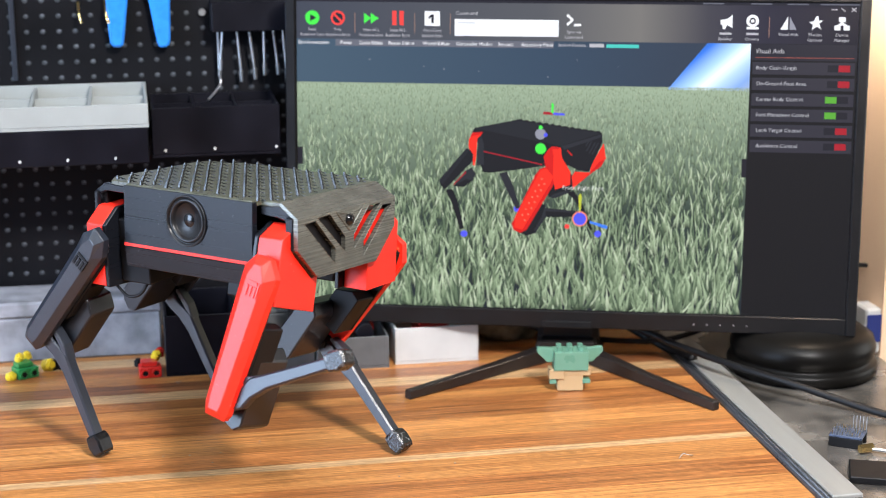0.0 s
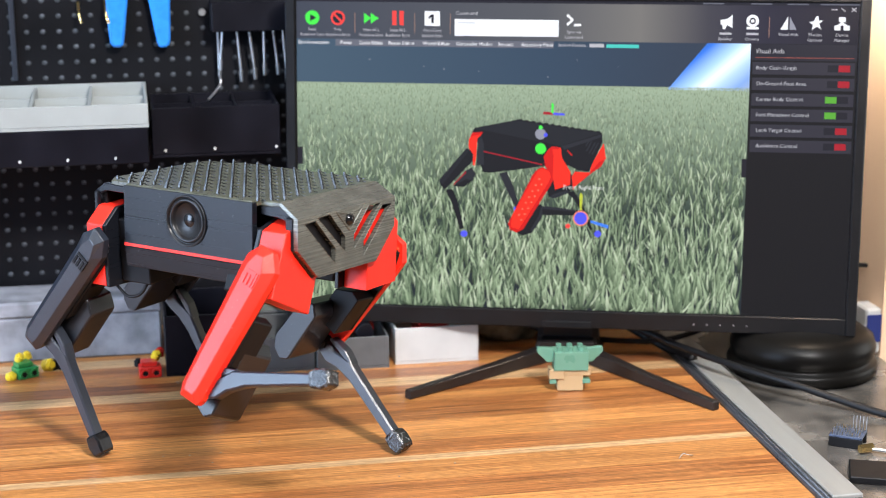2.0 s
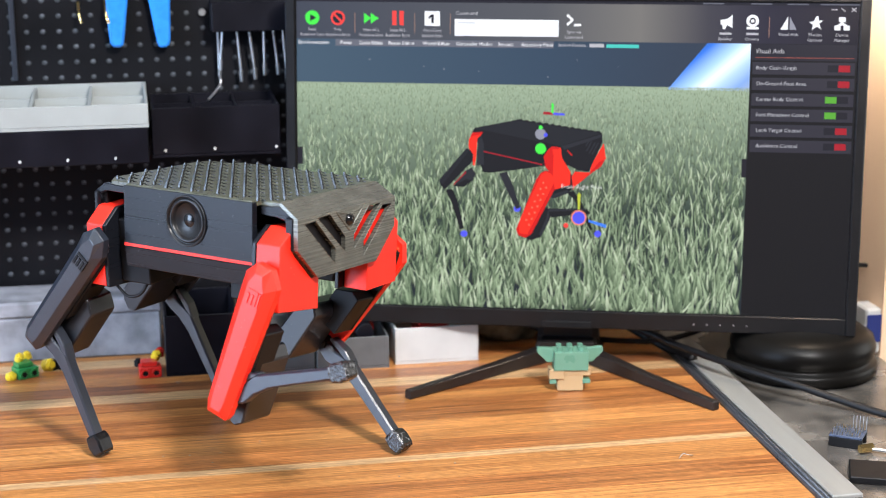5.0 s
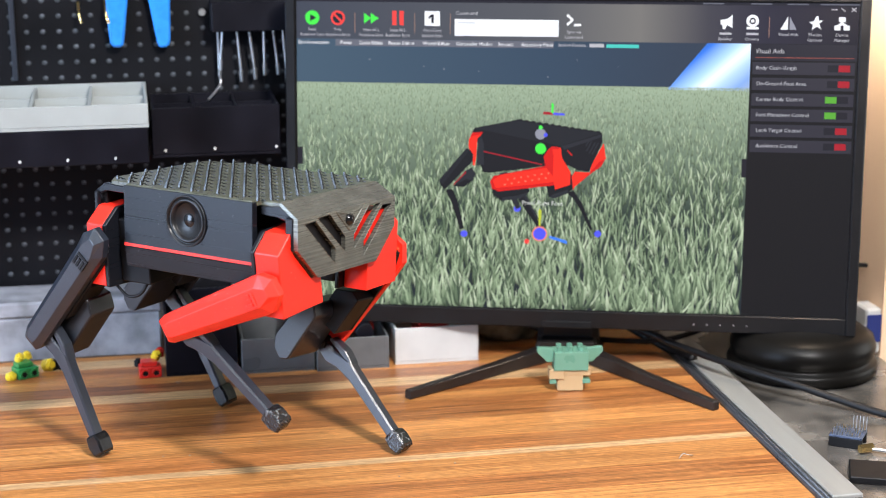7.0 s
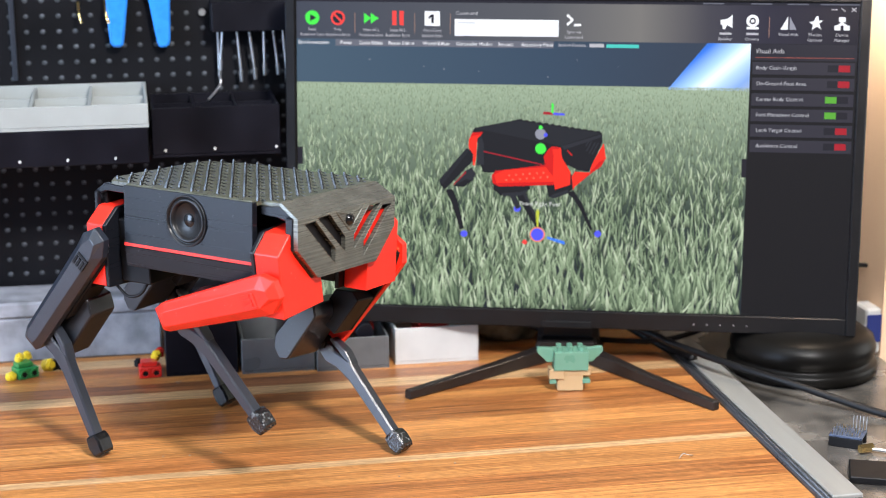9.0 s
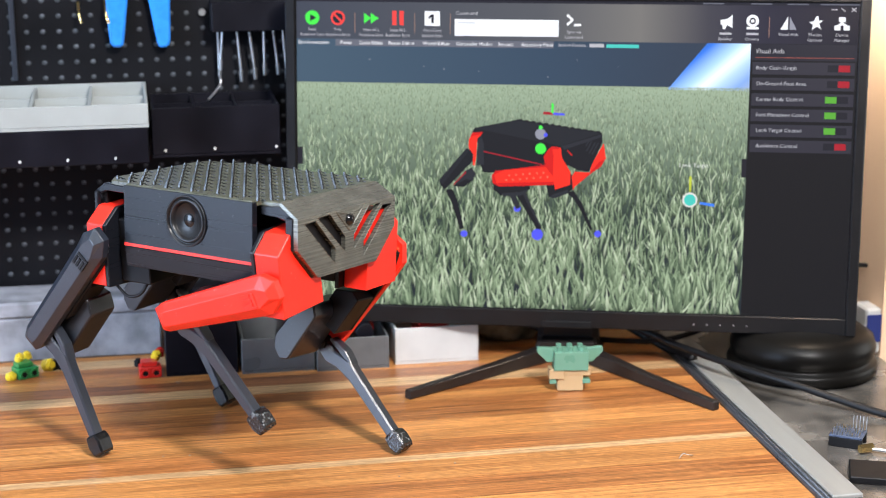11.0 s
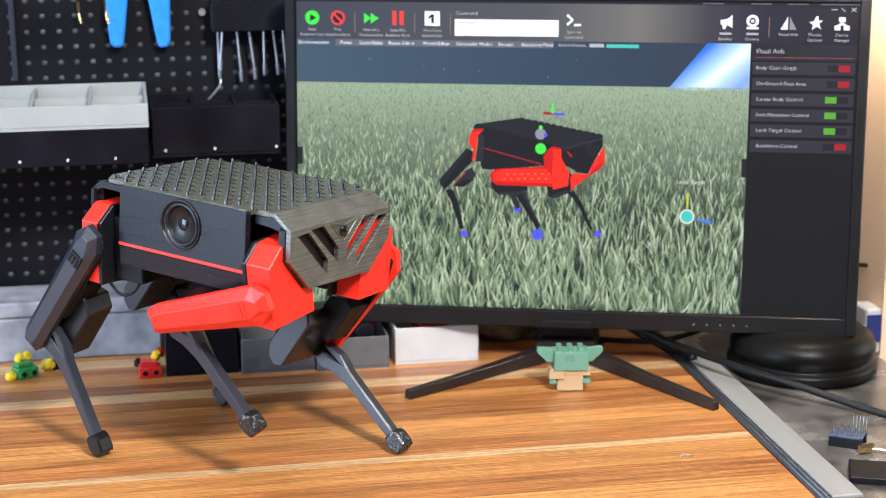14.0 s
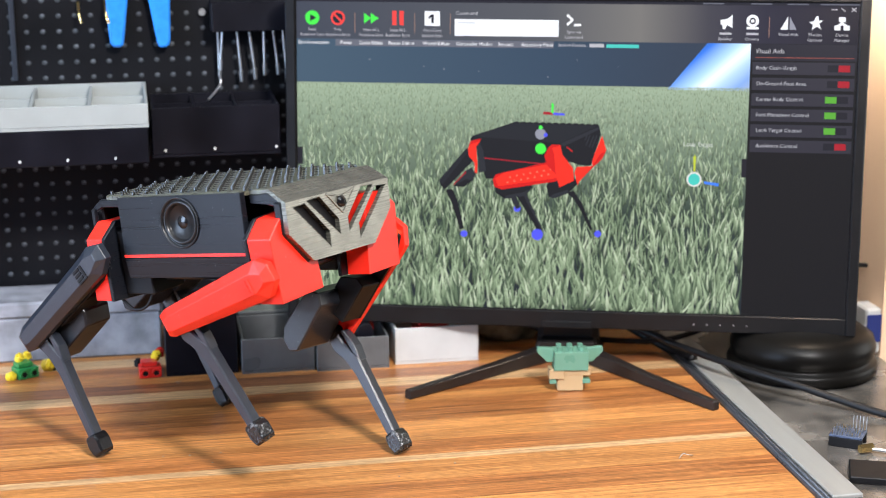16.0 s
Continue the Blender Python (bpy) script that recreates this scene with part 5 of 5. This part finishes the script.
def brick_scrap(m, main, label, studs):
    """A small hollow-ended brick lying on its side, with round pieces stuck on and beside it."""
    ob = tagged(part("toy_bricks", box(-0.0105, 0.0105, -0.008, 0.008, 0, 0.0105, 0.0006), main, None, "", m), label, "toy")
    part("plate", box(-0.0085, 0.0065, -0.0045, 0.0080, 0.0107, 0.0150, 0.0005), main, ob)
    for x in (-0.0050, 0.0052):
        bm = lathe([(0.0044, 0.0), (0.0044, 0.0016), (0.0028, 0.0016), (0.0028, 0.0001)], 16, m=Matrix.Translation((x, -0.0081, 0.0052)) @ Matrix.Rotation(radians(90), 4, "X"))
        part("tube_end", bm, main, ob)
        part("tube_hole", rod((x, -0.0080, 0.0052), (x, -0.0092, 0.0052), 0.0027, sides=14), MATT, ob)
    for x, y, z, r, tilt, mat in studs:
        bm = rod((0, 0, 0), (0, 0, r * 1.5), r, sides=16, bevel=r * 0.15)
        rod((0, 0, r * 1.5), (0, 0, r * 1.9), r * 0.6, sides=12, into=bm)
        part("stud", bm, mat, ob, "small round piece", pose(x, y, z, tilt, tilt * 0.6, 0))
    return ob


brick_scrap(pose(-0.112, 1.590, 0, 0, 0, 28), TOYG, "green and yellow toy bricks lying on the bench",
            [(-0.004, 0.006, 0.0150, 0.0042, 20, TOYY), (0.008, 0.010, 0.0130, 0.0044, -15, TOYY), (-0.0165, 0.002, 0.0022, 0.0046, 60, TOYY), (0.0250, 0.0090, 0.0040, 0.0060, 70, TOYY), (0.0380, 0.0000, 0.0000, 0.0045, 0, MATT), (0.031, 0.004, 0.0, 0.0050, 0, MATT)])
brick_scrap(pose(0.006, 1.570, 0, 0, 0, 4), TOYR, "red and yellow toy bricks lying on the bench",
            [(0.0060, 0.010, 0.0140, 0.0046, 30, TOYY), (0.0105, 0.013, 0.0150, 0.0044, 10, TOYR), (-0.010, 0.014, 0.006, 0.004, 0, MATT)])

# ---- on the metal bench ----
base = tagged(part("round_base", lathe([(0.064, 0.0), (0.0715, 0.002), (0.0725, 0.009), (0.0705, 0.013), (0.0668, 0.0140), (0.0662, 0.017), (0.0690, 0.020), (0.0700, 0.027), (0.0670, 0.036), (0.058, 0.042), (0.034, 0.0465), (0.001, 0.0475)], 64,
                                         m=Matrix.Translation((0.631, 1.475, -0.001))), shader("satin_black_lacquer", (0.005, 0.0045, 0.004), 0.38, vary=0.4, scale=20, gloss=0.12)), "round satin black lamp base on the metal bench", "base")
smooth(base)
part("stem", rod((0.631, 1.475, 0.044), (0.631, 1.475, 0.20), 0.012, sides=20), BEZEL, base)
BL = shader("blue_print", (0.02, 0.03, 0.14), 0.4)
tagged(part("blue_box", box(0.708, 0.724, 1.50, 1.53, -0.001, 0.046, 0.002), WHITE), "white box with a dark blue print by the wall", "box")
tagged(part("blue_print_label", box(0.7085, 0.7235, 1.4985, 1.4998, 0.012, 0.040), BL), "dark blue printed label on a white box", "label")
board = tagged(thing("circuit_module", pose(0.590, 1.272, 0, 0, 0, -36)), "small black circuit module with bent header pins on the metal bench", "electronics")
part("circuit_board", box(-0.014, 0.014, -0.011, 0.011, 0.0075, 0.0095, 0.0003), shader("dark_blue_circuit_board", (0.05, 0.07, 0.12), 0.3, vary=0.5, scale=400), board)
part("socket", box(-0.014, 0.014, -0.0112, -0.0070, -0.001, 0.0073, 0.0003), MATT, board)
part("socket", box(-0.014, 0.014, 0.0070, 0.0112, -0.001, 0.0073, 0.0003), MATT, board)
for i in range(9):
    for j, y in enumerate((-0.009, -0.0045, 0.0, 0.0045, 0.009)):
        part("pin", rod((-0.0115 + 0.0028 * i, y, 0.0095), (-0.0115 + 0.0028 * i, y, 0.0125 if j < 2 else 0.013), 0.0004, sides=5), STEEL if (i + j) % 3 else BRASS, board)
for i in range(5):
    part("long_pin", rod((0.003 + 0.0028 * i, 0.006, 0.0095), (0.0025 + 0.0028 * i, 0.009, 0.0225), 0.0004, sides=5), STEEL, board)
drv = tagged(thing("connector"), "gold tipped coaxial connector with a bright metal cable", "connector")
part("gold_nut", rod((0.590, 1.247, 0.0035), (0.602, 1.249, 0.0035), 0.0040, sides=6), BRASS, drv)
part("cable_core", rod((0.600, 1.247, 0.0030), (0.68, 1.195, 0.0030), 0.0016, sides=10), STEEL, drv)
tagged(part("black_module", box(-0.030, 0.045, -0.024, 0.016, -0.001, 0.0050, 0.0008), MATT, None, "", pose(0.592, 1.199, 0, 0, 0, -22)), "flat black plastic module on the metal bench", "electronics")
CABLE = shader("black_cable_jacket", (0.006, 0.006, 0.007), 0.45, gloss=0.25)
for pts, r, lab in (([(0.44, 1.60, 0.035), (0.491, 1.521, 0.028), (0.510, 1.500, 0.022), (0.546, 1.432, 0.020), (0.583, 1.384, 0.016), (0.615, 1.356, 0.009), (0.650, 1.322, 0.003), (0.70, 1.27, 0.003)], 0.0036, "black cable running across the metal bench"),
                    ([(0.36, 1.60, 0.030), (0.42, 1.575, 0.014), (0.50, 1.545, 0.012), (0.56, 1.555, 0.020), (0.60, 1.60, 0.03)], 0.0030, "black cable behind the monitor"),
                    ([(0.40, 1.62, 0.05), (0.46, 1.585, 0.032), (0.515, 1.535, 0.006), (0.53, 1.50, 0.006)], 0.0042, "thick black cable behind the monitor"),
                    ([(0.62, 1.56, 0.105), (0.68, 1.545, 0.085), (0.724, 1.54, 0.080)], 0.0022, "thin black cable along the peach wall")):
    tagged(smooth(part("cable", tube(pts, r), CABLE)), lab, "cable")
tagged(part("wood_shaving", tube([(0.436, 1.262, 0.0012), (0.441, 1.267, 0.003), (0.446, 1.266, 0.002), (0.450, 1.268, 0.0008)], 0.0004, sides=5), GREYTRAY), "tiny white fibre on the wooden bench", "lint")

bm = bmesh.new()
for x, y in ((0.030, 1.545), (0.033, 1.547), (0.031, 1.540), (0.012, 1.352), (0.034, 1.350), (0.060, 1.352), (0.052, 1.33), (0.095, 1.372), (0.155, 1.553), (0.25, 1.29), (0.31, 1.31), (0.20, 1.27)):
    box(x, x + 0.0011, y, y + 0.0009, 0, 0.0005, 0, bm)
tagged(part("crumb", bm, GREYTRAY), "tiny pale crumbs scattered on the wooden bench", "crumbs", kind="stuff")

# ---- staves of the wooden top, last ----
rng = random.Random(11)
# far edge of each stave along y, and its timber
STAVES = [(0.82, OAK), (0.88, HONEY), (0.94, OAK), (0.99, WALNUT), (1.05, OAK), (1.11, HONEY), (1.165, OAK), (1.218, HONEY), (1.2596, OAK), (1.3022, HONEY), (1.3150, SAP), (1.3482, OAK), (1.3670, HONEY), (1.3968, HONEY), (1.4270, OAK), (1.4488, OAK),
          (1.4700, HONEY), (1.4950, OAK), (1.5182, SAP), (1.5450, WALNUT), (1.5714, HONEY), (1.600, OAK), (1.625, SAP), (1.66, HONEY), (1.70, OAK), (1.735, HONEY)]
y0 = 0.75
for y1, mat in STAVES:
    bm = box(-1.0, 0.516, y0 + 0.00018, y1 - 0.00018, -0.030, -0.00010 * rng.random())
    part("stave", bm, mat, bench)
    y0 = y1


# ---- what moves ----
def motions():
    walk(robot, [(t, body_pose(p, a)) for t, p, a in BODY])
    for leg, parts in LEG_PARTS.items():
        rows = []
        if leg == "FR":
            rows = [(t, leg_poses(leg, *(radians(a) for a in ang))) for t, *ang in STEP]
        else:
            for t, p, a in BODY:
                rows.append((t, leg_poses(leg, *reach(leg, body_pose(p, a).inverted() @ FEET[leg]))))
        for i, ob in enumerate(parts):
            walk(ob, [(t, m[i]) for t, m in rows])

    # the shown robot's front leg: hip and knee in the raster, and its foot marker
    shown = [(0.0, 914, 540, 786, 790, 999, 753), (0.9, 914, 540, 786, 790, 999, 753), (1.2, 902, 540, 731, 763, 962, 778), (1.6, 902, 540, 731, 764, 962, 779), (1.8, 903, 540, 738, 766, 979, 768), (2.1, 907, 543, 796, 790, 1010, 746),
             (2.4, 906, 545, 810, 797, 1016, 743), (2.8, 905, 548, 828, 798, 1020, 738), (4.2, 905, 548, 828, 798, 1020, 738), (6.3, 955, 570, 735, 710, 900, 792), (6.8, 972, 584, 722, 650, 868, 806), (7.5, 985, 592, 735, 616, 852, 812), (11.5, 985, 592, 735, 616, 852, 812),
             (12.5, 985, 570, 740, 622, 852, 812), (13.0, 985, 571, 740, 622, 852, 812), (14.0, 980, 604, 730, 612, 852, 812), (14.5, 980, 605, 730, 612, 852, 812), (15.5, 985, 570, 740, 624, 852, 812), (16.0, 985, 571, 740, 624, 852, 812)]
    thigh, motor, shin, mark, label = [], [], [], [], []
    for t, hx, hy, kx, ky, fx, fy in shown:
        a = math.degrees(math.atan2(kx - hx, ky - hy))
        thigh.append((t, at_raster(hx, hy, -a)))
        motor.append((t, at_raster(hx, hy, -a)))
        px, py = (kx + 45, ky - 38) if t < 5 else (kx + 30, ky + 5) if t < 7 else (kx + 20, ky + 25)
        b = math.degrees(math.atan2(fx - px, fy - py))
        shin.append((t, at_raster(px, py, -b)))
        mark.append((t, at_raster(fx, fy)))
        label.append((t, Matrix.Translation(Vector(sp(fx + 8, fy - 108)) - Vector(sp(0, 1080)))))
    # the program swaps its foot handle for the look handle in between: each goes behind the glass when it is not in use
    sunk = Matrix.Translation((0, 0.004, 0))
    rest = [(t, m) for t, m in mark if t < 9] + [(9.2, mark[-1][1]), (10.5, sunk @ mark[-1][1]), (16.0, sunk @ mark[-1][1])]
    rest_label = [(t, m) for t, m in label if t < 9] + [(9.2, label[-1][1]), (10.5, sunk @ label[-1][1]), (16.0, sunk @ label[-1][1])]
    for ob, rows in ((shown_thigh, thigh), (shown_motor, motor), (shown_shin, shin), (shown_foot, mark), (shown_marker, rest), (shown_label, rest_label)):
        walk(ob, rows)
    tilt = ((0, 520, 0), (11.5, 520, 0), (12.0, 520, -3), (12.5, 520, -7), (13.0, 520, -7), (13.5, 519, 0), (14.0, 518, 3), (14.5, 518, 3.5), (15.0, 520, 0), (15.5, 520, -7), (16.0, 520, -7))
    walk(shown_body, [(t, at_raster(850, y, a)) for t, y, a in tilt])
    walk(shown_bracket, [(t, at_raster(850, y, a)) for t, y, a in tilt])
    look_rows = [(11.3, 1376, 718), (11.5, 1378, 712), (12.0, 1387, 653), (12.5, 1394, 614), (13.0, 1388, 663), (13.5, 1374, 738), (14.0, 1368, 776), (14.5, 1370, 763), (15.0, 1388, 653), (15.5, 1394, 608), (16.0, 1388, 646)]
    show = [(t, at_raster(x, y - 40)) for t, x, y in look_rows]
    say = [(t, Matrix.Translation(Vector(sp(x + 10, y - 160)) - Vector(sp(0, 1080)))) for t, x, y in look_rows]
    for ob, rows in ((shown_target, show), (target_label, say)):
        walk(ob, [(0.0, sunk @ rows[0][1]), (9.8, sunk @ rows[0][1])] + rows)
    home = Matrix.Identity(4)
    walk(SWITCHES["Look Target Control"], [(0.0, home), (9.8, home), (10.2, sunk), (16.0, sunk)])
    walk(SWITCHES["on"], [(0.0, sunk), (9.8, sunk), (10.2, home), (16.0, home)])


motions()
